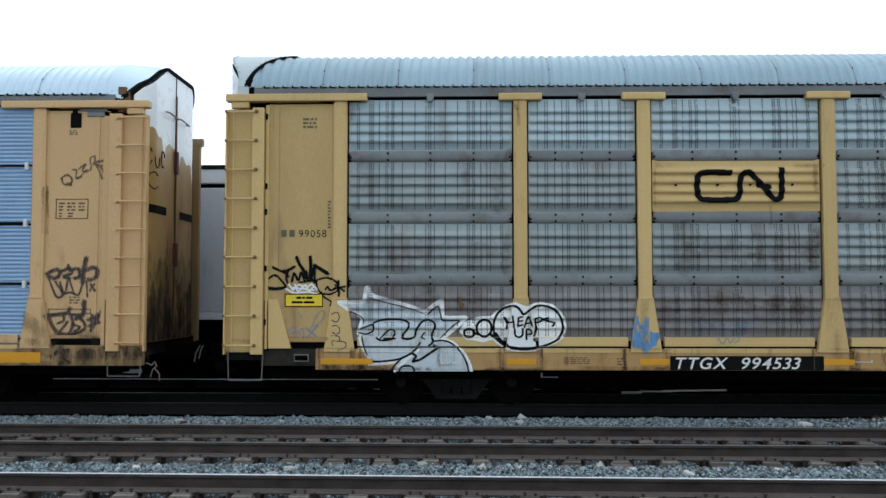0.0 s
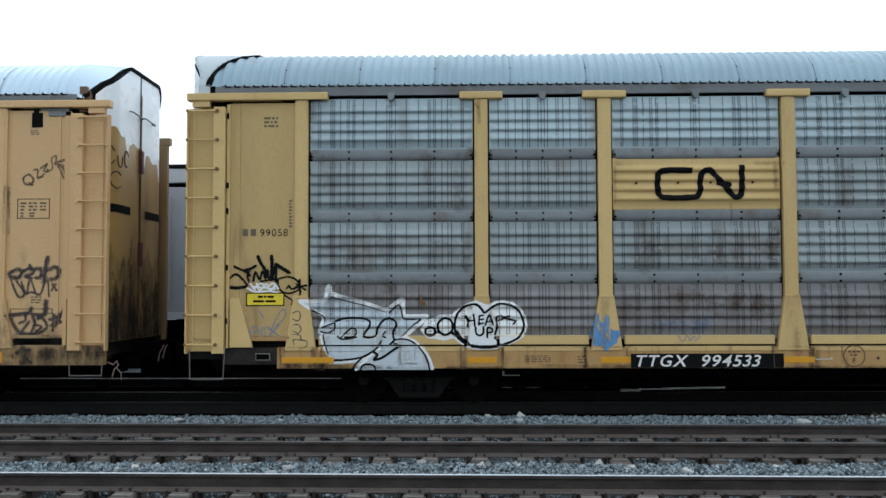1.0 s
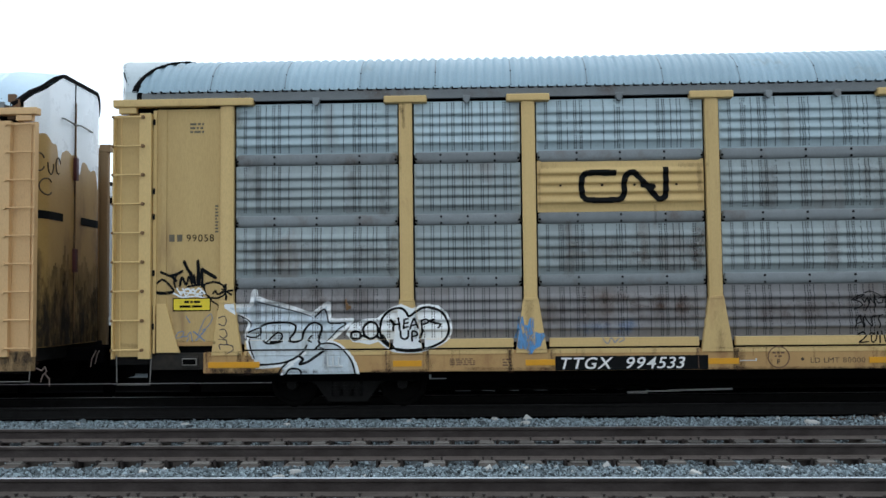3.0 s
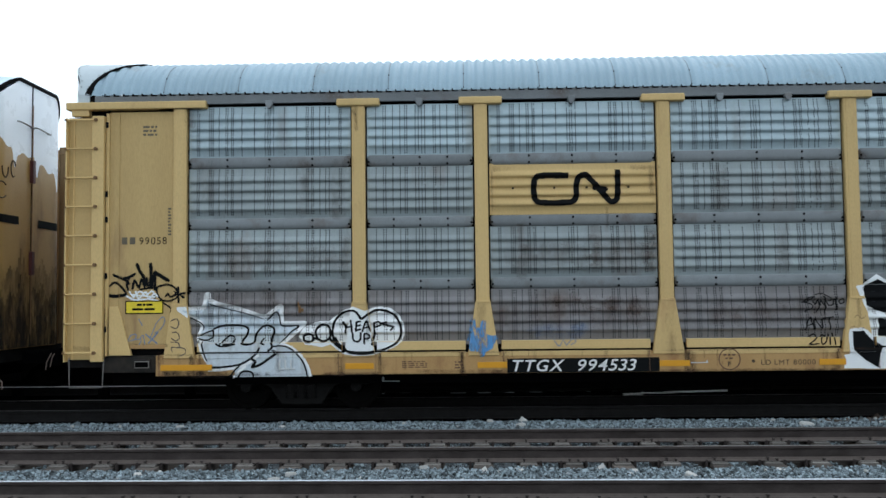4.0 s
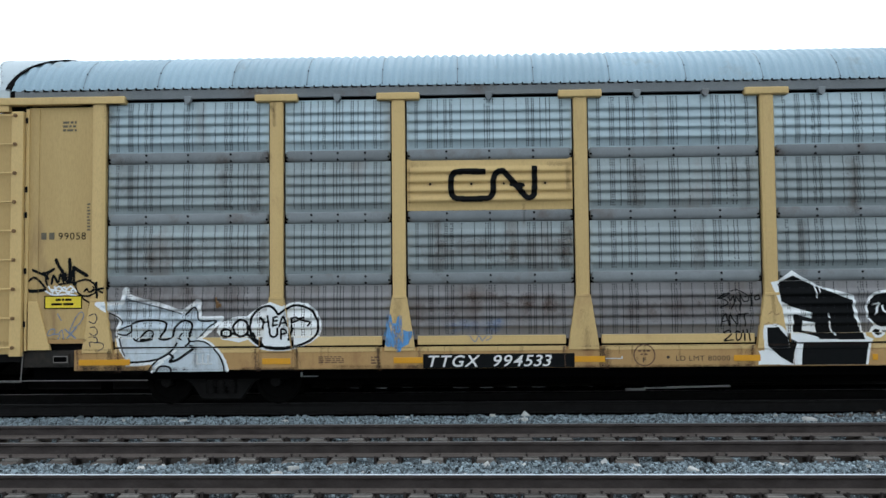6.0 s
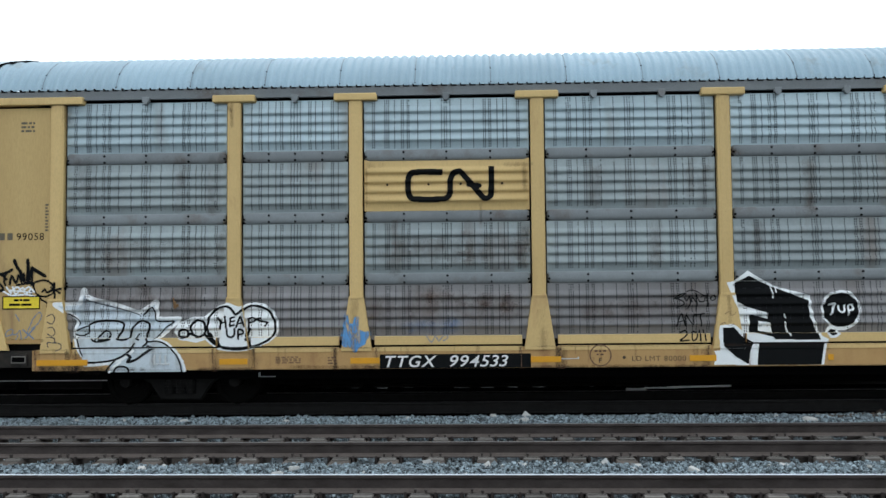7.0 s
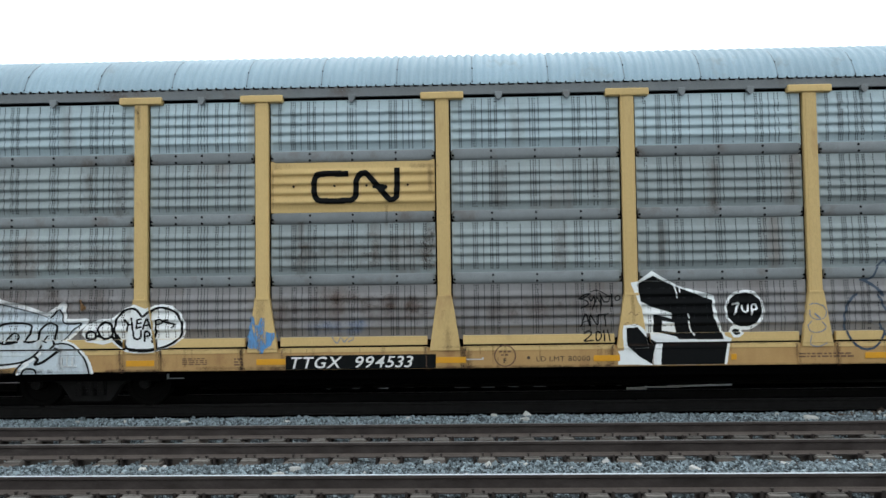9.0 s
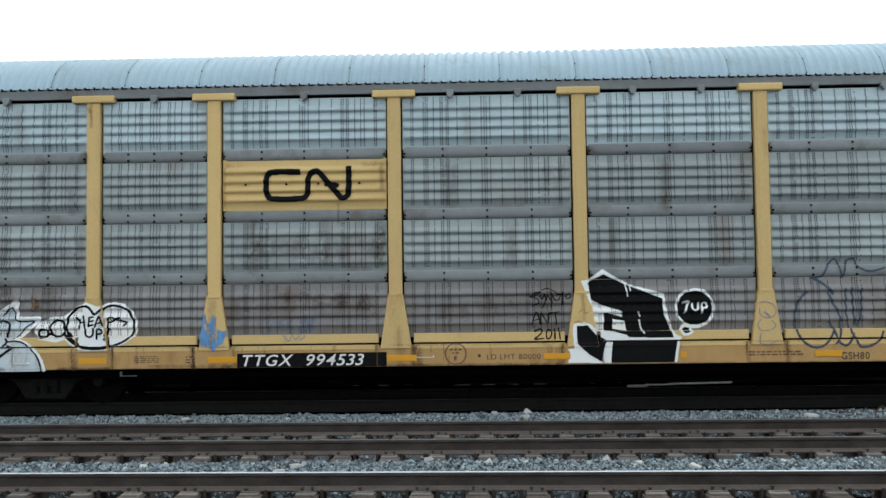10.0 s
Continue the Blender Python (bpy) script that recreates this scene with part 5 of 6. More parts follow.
paint('navy_tag', main_car, M_BLUE_INK, lift=0.006, fuzz=0.01, label='loose navy blue spray tag',
      fills=[],
      strokes=[(0.029, [(16.04, 1.7), (16.12, 1.52), (16.2, 1.35), (16.18, 1.05), (16.12, 0.94)]),
               (0.029, [(16.05, 1.27), (16.11, 1.1), (16.17, 0.96)]),
               (0.029, [(15.72, 1.72), (15.6, 1.62), (15.52, 1.4), (15.52, 1.19), (15.61, 1.0), (15.78, 0.89), (15.93, 0.91), (16.04, 1.03), (16.1, 1.18)]),
               (0.039, [(15.81, 1.94), (15.94, 1.87), (16.05, 1.77), (16.11, 1.7)]),
               (0.024, [(15.78, 1.94), (15.95, 1.97), (16.04, 2.13), (16.15, 2.23), (16.21, 2.12), (16.26, 1.95), (16.33, 2.19), (16.44, 2.22), (16.5, 2.1), (16.67, 2.03), (16.89, 2.08)]),
               (0.024, [(16.3, 1.76), (16.3, 1.35), (16.36, 1.09)]),
               (0.026, [(16.39, 1.78), (16.41, 1.35), (16.45, 1.22), (16.51, 1.35), (16.54, 1.76)]),
               (0.029, [(16.17, 0.96), (16.27, 0.91), (16.36, 1.01), (16.38, 1.09)]),
               (0.029, [(16.4, 1.04), (16.48, 0.9), (16.63, 0.9), (16.77, 0.99), (16.82, 1.11)])])
paint('blue_tag', main_car, M_BLUE_FADED, lift=0.007,
      fills=[],
      strokes=[(0.013, [(14.97, 1.57), (15.05, 1.59), (15.17, 1.55), (15.22, 1.45), (15.17, 1.36), (15.05, 1.35), (14.98, 1.4), (14.97, 1.49)]),
               (0.013, [(15.0, 1.32), (14.94, 1.25), (14.99, 1.16), (15.13, 1.16), (15.21, 1.23), (15.15, 1.31)]),
               (0.013, [(14.99, 1.11), (14.97, 0.97), (15.1, 0.94), (15.21, 0.99)]),
               (0.026, [(15.05, 1.43), (15.12, 1.37)])])
paint('tan_scribble', main_car, M_STAIN, lift=0.007, density=0.6,
      fills=[],
      strokes=[(0.012, [(12.24, 1.46), (12.29, 1.5), (12.34, 1.44), (12.4, 1.48)]),
               (0.012, [(12.17, 1.3), (12.24, 1.33), (12.31, 1.28), (12.37, 1.31)])])
paint('rust_streak', main_car, M_RUN, lift=0.0045, soft=True, label='rust runs on the sill',
      fills=[],
      strokes=[(0.026, [(4.96, 1.01), (4.96, 0.7)]),
               (0.018, [(5.03, 1.02), (5.03, 0.71)]),
               (0.026, [(6.3, 1.01), (6.31, 0.7)]),
               (0.018, [(7.3, 1.03), (7.3, 0.9)]),
               (0.018, [(8.12, 1.02), (8.12, 0.91)]),
               (0.026, [(9.12, 1.01), (9.11, 0.89)]),
               (0.026, [(7.05, 1.02), (7.05, 0.92)]),
               (0.035, [(9.68, 0.97), (9.67, 0.68)]),
               (0.022, [(9.97, 0.98), (9.97, 0.88)]),
               (0.026, [(11.77, 0.98), (11.76, 0.71)]),
               (0.026, [(1.67, 0.97), (1.67, 0.71)]),
               (0.07, [(2.11, 0.96), (2.11, 0.74)]),
               (0.053, [(5.08, 0.85), (5.1, 0.71)]),
               (0.035, [(10.24, 0.81), (10.24, 0.69)])])
paint('rust_streak', main_car, M_RUN, lift=0.0045, soft=True, label='brown rust runs on the side sheets',
      fills=[],
      strokes=[(0.211, [(4.39, 3.9), (4.37, 3.16)]),
               (0.141, [(4.5, 2.91), (4.48, 2.18)]),
               (0.176, [(2.08, 4.79), (2.08, 4.61)]),
               (0.229, [(3.86, 3.84), (3.86, 3.22)]),
               (0.141, [(9.24, 2.87), (9.23, 2.28)]),
               (0.176, [(7.23, 2.88), (7.22, 2.18)]),
               (0.044, [(8.55, 3.18), (8.55, 2.9)]),
               (0.264, [(2.35, 3.86), (2.36, 3.5)]),
               (0.229, [(8.32, 2.82), (8.31, 2.29)]),
               (0.106, [(4.55, 4.04), (4.48, 3.9)])])
paint('rust_streak', main_car, M_RUN, lift=0.0048, soft=True,
      fills=[],
      strokes=[(0.528, [(2.37, 1.74), (4.21, 1.81)]),
               (0.44, [(2.36, 2.53), (4.21, 2.43)]),
               (0.44, [(7.0, 1.53), (8.99, 1.59)]),
               (0.44, [(7.19, 2.48), (9.01, 2.46)]),
               (0.352, [(9.85, 1.5), (11.65, 1.57)])])
paint('rust_streak', main_car, M_RUN, lift=0.0045, soft=True,
      fills=[],
      strokes=[(0.194, [(11.98, 3.81), (11.96, 3.16)]),
               (0.141, [(11.79, 3.81), (11.78, 3.25)]),
               (0.176, [(9.2, 2.83), (9.19, 2.26)]),
               (0.088, [(12.45, 3.98), (12.59, 3.92)]),
               (0.211, [(10.31, 3.73), (10.3, 3.2)]),
               (0.229, [(11.25, 2.81), (11.23, 2.23)]),
               (0.194, [(13.6, 3.77), (13.58, 3.07)]),
               (0.176, [(12.8, 2.79), (12.78, 2.13)]),
               (0.229, [(7.41, 1.84), (8.11, 1.75), (8.98, 1.65)])])
paint('rust_streak', main_car, M_RUN, lift=0.0055, soft=True,
      fills=[],
      strokes=[(0.088, [(6.81, 3.82), (7.03, 3.83)]),
               (0.07, [(8.95, 3.81), (9.33, 3.8)]),
               (0.07, [(9.23, 3.77), (9.24, 3.42)]),
               (0.035, [(6.78, 3.8), (6.78, 3.18)])])
paint('rust_streak', main_car, M_RUN, lift=0.0045, soft=True,
      fills=[],
      strokes=[(0.053, [(4.68, 4.82), (4.68, 4.45)]),
               (0.123, [(6.59, 1.7), (6.58, 1.01)]),
               (0.141, [(9.46, 1.5), (9.48, 0.99)])])
paint('grime', main_car, M_GRIME, lift=0.005, soft=True, label='dark grime along the lower edges',
      fills=[],
      strokes=[(0.062, [(0.25, 1.12), (0.67, 1.08)]),
               (0.053, [(0.85, 1.16), (1.73, 1.14)]),
               (0.062, [(1.69, 0.71), (3.31, 0.68)]),
               (0.044, [(1.91, 0.98), (1.95, 0.7)]),
               (0.053, [(4.18, 0.68), (5.05, 0.68)]),
               (0.088, [(0.78, 1.54), (0.8, 1.15)])])
paint('grime', main_car, M_GRIME, lift=0.005, soft=True,
      fills=[],
      strokes=[(0.044, [(5.6, 0.71), (6.99, 0.7)]),
               (0.044, [(9.32, 0.69), (11.96, 0.68)]),
               (0.053, [(4.62, 4.75), (4.66, 4.7)]),
               (0.053, [(4.84, 1.88), (4.84, 1.2)])])
paint('grime', lead_car, M_GRIME, lift=0.005, soft=True, label='dark grime along the lower edges',
      fills=[],
      strokes=[(0.194, [(-1.3, 0.84), (-0.68, 0.88), (-0.06, 0.86)]),
               (0.088, [(-1.43, 1.14), (-0.64, 1.1)]),
               (0.053, [(-0.51, 1.49), (-0.48, 1.03)]),
               (0.088, [(-1.74, 0.89), (-1.38, 0.79)]),
               (0.088, [(-1.62, 3.52), (-1.61, 2.81)]),
               (0.07, [(-1.6, 1.66), (-1.57, 1.22)])])
paint('grime', lead_car, M_GRIME, lift=0.0065, soft=True,
      strokes=[(0.26, [(-1.0, 0.80), (-0.08, 0.82)]),
               (0.10, [(-1.9, 0.70), (-0.08, 0.69)]),
               (0.16, [(-0.80, 1.06), (-0.62, 1.02)]),
               (0.22, [(-1.92, 1.42), (-1.72, 1.30), (-1.60, 1.12)]),
               (0.12, [(-1.80, 1.05), (-1.45, 1.02)]),
               (0.10, [(-0.60, 0.96), (-0.05, 0.95)])])
paint('rust_streak', lead_car, M_RUN, lift=0.0055, soft=True, label='brown rust wash along the tan sill',
      strokes=[(0.30, [(-1.9, 0.84), (-0.08, 0.86)]),
               (0.12, [(-1.10, 1.20), (-0.62, 1.16)])])
paint('grime', main_car, M_GRIME, lift=0.0065, soft=True,
      strokes=[(0.10, [(2.13, 0.96), (2.12, 0.70)]),
               (0.14, [(1.72, 0.73), (2.10, 0.71), (2.60, 0.70)]),
               (0.06, [(5.02, 0.97), (5.02, 0.70)]),
               (0.05, [(6.28, 0.96), (6.28, 0.70)]),
               (0.09, [(9.70, 0.95), (9.68, 0.70)]),
               (0.07, [(11.80, 0.95), (11.80, 0.72)])])
paint('rust_streak', main_car, M_RUN, lift=0.0058, soft=True,
      strokes=[(0.16, [(2.25, 0.88), (2.22, 0.72)]),
               (0.10, [(4.45, 0.92), (4.45, 0.72)]),
               (0.12, [(9.80, 0.90), (9.78, 0.72)]),
               (0.14, [(11.95, 0.90), (11.95, 0.72)]),
               (0.06, [(12.30, 1.72), (12.32, 1.35)]),
               (0.08, [(4.60, 4.02), (4.60, 3.78)]),
               (0.09, [(12.44, 3.98), (12.50, 3.90)])])
paint('blue_mist', main_car, M_MIST, lift=0.006, soft=True, label='faint blue overspray',
      fills=[],
      strokes=[(0.194, [(7.39, 1.28), (7.69, 1.31), (7.86, 1.26), (8.12, 1.33)])])
paint('blurred_tag', lead_car, M_SOFT_SPRAY, lift=0.004, soft=True, cell=0.006, label='blurred dark blue spray tag',
      fills=[],
      strokes=[(0.075, [(-1.57, 2.14), (-1.43, 2.21), (-1.37, 2.15), (-1.43, 2.07), (-1.55, 2.09)]),
               (0.064, [(-1.34, 2.18), (-1.22, 2.23), (-1.19, 2.15), (-1.31, 2.09), (-1.22, 2.07)]),
               (0.064, [(-1.17, 2.2), (-1.08, 2.22), (-1.06, 2.09), (-1.14, 2.07)]),
               (0.088, [(-0.96, 2.39), (-1.0, 2.18), (-1.01, 2.0)]),
               (0.075, [(-0.97, 2.19), (-0.84, 2.24), (-0.78, 2.19), (-0.81, 2.07), (-0.92, 2.04)]),
               (0.051, [(-1.24, 2.28), (-1.23, 2.2)]),
               (0.041, [(-1.54, 2.05), (-1.42, 1.77), (-1.32, 1.81), (-1.44, 2.01)]),
               (0.041, [(-1.37, 2.0), (-1.29, 1.81), (-1.25, 2.02)]),
               (0.041, [(-1.29, 1.81), (-1.19, 1.84), (-1.07, 1.8), (-1.0, 2.03)]),
               (0.03, [(-1.22, 2.05), (-1.14, 1.81)]),
               (0.03, [(-0.95, 2.02), (-0.93, 1.77)]),
               (0.043, [(-0.88, 1.97), (-0.81, 1.87)]),
               (0.043, [(-0.82, 1.97), (-0.89, 1.87)])])
paint('blurred_tag', lead_car, M_SOFT_SPRAY, lift=0.004, soft=True, cell=0.006, label='blurred dark blue spray tag',
      fills=[],
      strokes=[(0.075, [(-1.56, 1.46), (-1.4, 1.48), (-1.24, 1.51), (-1.2, 1.58)]),
               (0.075, [(-1.54, 1.44), (-1.47, 1.29), (-1.37, 1.17)]),
               (0.057, [(-1.37, 1.18), (-1.17, 1.17), (-1.04, 1.2), (-0.95, 1.29), (-1.04, 1.43), (-1.15, 1.48)]),
               (0.057, [(-1.2, 1.17), (-1.15, 1.35), (-1.2, 1.49)]),
               (0.051, [(-1.39, 1.34), (-1.29, 1.39), (-1.31, 1.47)]),
               (0.051, [(-1.37, 1.18), (-1.24, 1.36)]),
               (0.088, [(-0.98, 1.68), (-0.99, 1.5), (-1.09, 1.43)]),
               (0.043, [(-1.15, 1.32), (-1.04, 1.28), (-1.13, 1.2)]),
               (0.057, [(-0.91, 1.4), (-0.76, 1.45)]),
               (0.057, [(-0.89, 1.3), (-0.73, 1.36)]),
               (0.057, [(-0.84, 1.48), (-0.86, 1.23)]),
               (0.057, [(-0.76, 1.49), (-0.82, 1.28)]),
               (0.032, [(-0.71, 1.56), (-0.76, 1.38)])])
paint('grey_tag', lead_car, M_SOFT_GREY, lift=0.004, soft=True, cell=0.006, label='thin grey marker tag',
      fills=[],
      strokes=[(0.038, [(-1.38, 3.69), (-1.29, 3.75), (-1.21, 3.67), (-1.25, 3.59), (-1.34, 3.6), (-1.38, 3.69)]),
               (0.064, [(-1.27, 3.6), (-1.24, 3.59)]),
               (0.033, [(-1.21, 3.83), (-1.14, 3.82), (-1.15, 3.72), (-1.12, 3.69), (-1.04, 3.76)]),
               (0.045, [(-1.13, 3.69), (-1.07, 3.72)]),
               (0.033, [(-1.1, 3.85), (-1.0, 3.92), (-1.05, 3.81), (-0.97, 3.79)]),
               (0.03, [(-1.0, 3.82), (-0.91, 3.84), (-0.93, 4.01), (-0.85, 4.05), (-0.86, 3.93)]),
               (0.041, [(-0.87, 3.93), (-0.73, 3.98)]),
               (0.038, [(-0.86, 3.91), (-0.74, 3.89)]),
               (0.03, [(-0.86, 3.94), (-0.79, 3.83), (-0.73, 3.68)]),
               (0.03, [(-0.84, 3.93), (-0.73, 3.83), (-0.69, 3.65), (-0.69, 3.46)])])
paint('blurred_tag', lead_car, M_SOFT_SPRAY, lift=0.005, soft=True, cell=0.006,
      fills=[],
      strokes=[(0.102, [(-1.32, 0.95), (-1.28, 0.81), (-1.31, 0.7)]),
               (0.064, [(-1.41, 0.86), (-1.32, 0.9), (-1.2, 0.91)]),
               (0.051, [(-1.27, 0.79), (-1.19, 0.72)])])



def bars(car, u0, z0, width, height, rows, mat, y, seed=1):
    """Rows of stencilled writing too worn to read."""
    rng = random.Random(seed)
    b = Build()
    pitch = height / rows
    for r in range(rows):
        u = u0
        while u < u0 + width - 0.03:
            w = min(rng.uniform(0.03, 0.10), u0 + width - u)
            b.box(u, u + w, y - 0.002, y, z0 + r * pitch, z0 + r * pitch + pitch * 0.55)
            u += w + 0.022
    ob = part("worn_stencil", b, mat, car, "worn unreadable stencilled lines")
    ob["kind"] = "stuff"
    return ob


board = part("number_board", Build().box(6.975, 9.29, -0.016, -0.004, 0.672, 0.888, 0.003), M_INK, main_car, "black board with white slanted numbers")
lettering("TTGX", 0.245, M_LETTER, board, (7.02, -0.019, 0.695), slant=0.25, weight=0.003, width=1.09, gap=0.12)
lettering("994533", 0.245, M_LETTER, board, (8.02, -0.019, 0.695), slant=0.25, weight=0.002, width=1.18, gap=0.11)
num = part("number_mark", Build().box(0.995, 1.08, 0.026, 0.029, 2.715, 2.825).box(1.12, 1.205, 0.026, 0.029, 2.715, 2.825), M_INK_FADED, main_car, "dark stencilled number on the end sheet")
lettering("99058", 0.16, M_INK, num, (1.27, 0.026, 2.712), width=0.98, gap=0.16)
lettering("LD LMT 80000", 0.112, M_STENCIL, main_car, (10.83, -0.0035, 0.757), weight=0.0, width=1.09, gap=0.13, label="faded black stencilled letter")
part("stencil_dot", Build().disc((10.71, -0.003, 0.815), 0.025, 0.006, sides=10), M_STENCIL, main_car)
lettering("GSH80", 0.150, M_STENCIL, main_car, (16.19, -0.0035, 0.705), weight=0.003, width=0.9, gap=0.12, label="faded dark stencilled letter")
ringb = Build()
for k in range(28):
    a0, a1 = 2 * math.pi * k / 28, 2 * math.pi * (k + 1) / 28
    q = [(10.35 + r * math.cos(a), -0.0105, 0.848 + r * math.sin(a)) for r, a in ((0.150, a0), (0.168, a0), (0.168, a1), (0.150, a1))]
    ringb.bm.faces.new([ringb.bm.verts.new(v) for v in q])
part("stencil_ring", ringb, M_STAIN, main_car, "round red-brown stencil ring on the sill")
lettering("F", 0.10, M_STENCIL, main_car, (10.325, -0.0035, 0.740), weight=0.003)
bars(main_car, 10.26, 0.90, 0.18, 0.05, 1, M_STAIN, -0.001, 4)
bars(main_car, 10.29, 0.85, 0.11, 0.04, 1, M_STAIN, -0.001, 14)
bars(main_car, 5.36, 0.762, 0.39, 0.115, 4, M_STAIN, -0.001, 5)
bars(main_car, 6.17, 0.745, 0.17, 0.13, 3, M_STAIN, -0.001, 6)

bars(main_car, 14.80, 0.775, 0.82, 0.085, 2, M_STAIN, -0.0125, 15)
part("chalk_line", Build().box(9.76, 10.02, -0.0125, -0.0105, 0.795, 0.807).box(10.00, 10.02, -0.0125, -0.0105, 0.807, 0.832), M_WHITE_THIN, main_car, "thin pale chalk line on the sill")
bars(main_car, 1.32, 4.42, 0.22, 0.185, 3, M_INK_FADED, 0.028, 8)
bars(main_car, 1.72, 2.85, 0.05, 0.45, 9, M_INK_FADED, 0.028, 9)
sign = part("warning_decal", Build().box(1.06, 1.655, 0.022, 0.028, 1.63, 1.835, 0.002), M_SIGN_YEL, main_car, "yellow warning decal with a black border")
part("decal_border", Build().box(1.06, 1.655, 0.0195, 0.0215, 1.63, 1.645).box(1.06, 1.655, 0.0195, 0.0215, 1.82, 1.835).box(1.06, 1.075, 0.0195, 0.0215, 1.645, 1.82).box(1.64, 1.655, 0.0195, 0.0215, 1.645, 1.82), M_INK, sign)
wr = Build()
for z, spans in ((1.755, ((1.24, 1.32), (1.335, 1.375), (1.39, 1.49))), (1.685, ((1.17, 1.34), (1.36, 1.52)))):
    for a, b in spans:
        wr.box(a, b, 0.0195, 0.0215, z, z + 0.034)
part("decal_writing", wr, M_INK, sign)["kind"] = "stuff"
for k in range(3):
    x = 3.47 + 0.085 * k
    part("rope_hook", Build().box(x, x + 0.022, -0.035, 0.0, 0.76, 0.905, 0.005).box(x, x + 0.075, -0.03, 0.0, 0.75, 0.775, 0.005), M_WHITE_THIN, main_car, "pale rope hook on the sill")
part("latch_handle", Build().box(3.765, 3.805, BACK - 0.075, BACK - 0.03, 1.62, 1.73, 0.01).bar((3.77, BACK - 0.06, 1.72), (3.765, BACK - 0.06, 1.79), 0.012).box(3.80, 3.845, BACK - 0.07, BACK - 0.04, 1.64, 1.69, 0.008), M_RUNG_END, main_car, "rusty tan latch handle on the lowest sheet")
# Made-up grey piece where daylight shows through a gap under the car
part("pipe_bracket", Build().box(5.03, 5.06, 0.27, 0.30, 0.53, 0.60, 0.004).box(5.05, 5.30, 0.27, 0.29, 0.53, 0.542), M_STRAP, main_car, "grey mark under the sill in place of daylight through a gap")
# end sheet of the lead car: stencilled box, dark opening
def stencil_frame(car, x0, x1, z0, z1, label=""):
    """A thin painted frame."""
    b = Build().box(x0, x0 + 0.012, 0.024, 0.0285, z0, z1).box(x1 - 0.012, x1, 0.024, 0.0285, z0, z1)
    b.box(x0 + 0.012, x1 - 0.012, 0.024, 0.0285, z1 - 0.012, z1).box(x0 + 0.012, x1 - 0.012, 0.024, 0.0285, z0, z0 + 0.012)
    return part("stencil_box", b, M_STENCIL, car, label)


stencil_frame(lead_car, -1.46, -0.945, 3.03, 3.355, "thin stencilled frame round worn writing")
bars(lead_car, -1.41, 3.16, 0.10, 0.16, 3, M_INK_FADED, 0.028, 11)
bars(lead_car, -1.28, 3.16, 0.13, 0.16, 3, M_INK_FADED, 0.028, 21)
bars(lead_car, -1.10, 3.16, 0.12, 0.16, 3, M_INK_FADED, 0.028, 22)
bars(lead_car, -1.41, 3.06, 0.05, 0.09, 2, M_INK_FADED, 0.028, 23)
bars(lead_car, -1.27, 3.06, 0.10, 0.09, 2, M_INK_FADED, 0.028, 24)
bars(lead_car, -1.27, 4.40, 0.13, 0.09, 3, M_INK_FADED, 0.028, 12)
bars(lead_car, -1.22, 1.66, 0.17, 0.13, 3, M_INK_FADED, 0.028, 13)
stencil_frame(lead_car, -1.54, -0.87, 1.49, 1.575)
# Dark plates take the place of shade in the opening and slot
part("sheet_opening", Build().box(-1.25, -1.08, 0.018, 0.032, 4.52, 4.76).box(-1.22, -1.14, 0.018, 0.032, 4.76, 4.82), M_DARK, lead_car, "dark square opening in the end sheet")
part("bottom_slot", Build().box(-1.46, -0.98, 0.015, 0.032, 1.055, 1.10), M_DARK, lead_car)
part("latch_bar", Build().box(-0.98, -0.62, 0.0, 0.03, 4.70, 4.78, 0.006).box(-1.10, -0.66, 0.0, 0.03, 4.79, 4.82, 0.004), M_STRAP, lead_car, "grey steel latch bar under the head plate")
for z in (1.96, 2.95, 3.88):
    part("clip", Build().box(-1.95, -1.90, -0.02, 0.05, z - 0.05, z + 0.07, 0.006), M_PALE_TRIM, lead_car)
for z in (1.08, 1.96, 2.95, 3.88):
    part("sheet_joint", Build().box(-5.0, -1.90, BACK - 0.052, BACK - 0.03, z, z + 0.03), M_DARK, lead_car)


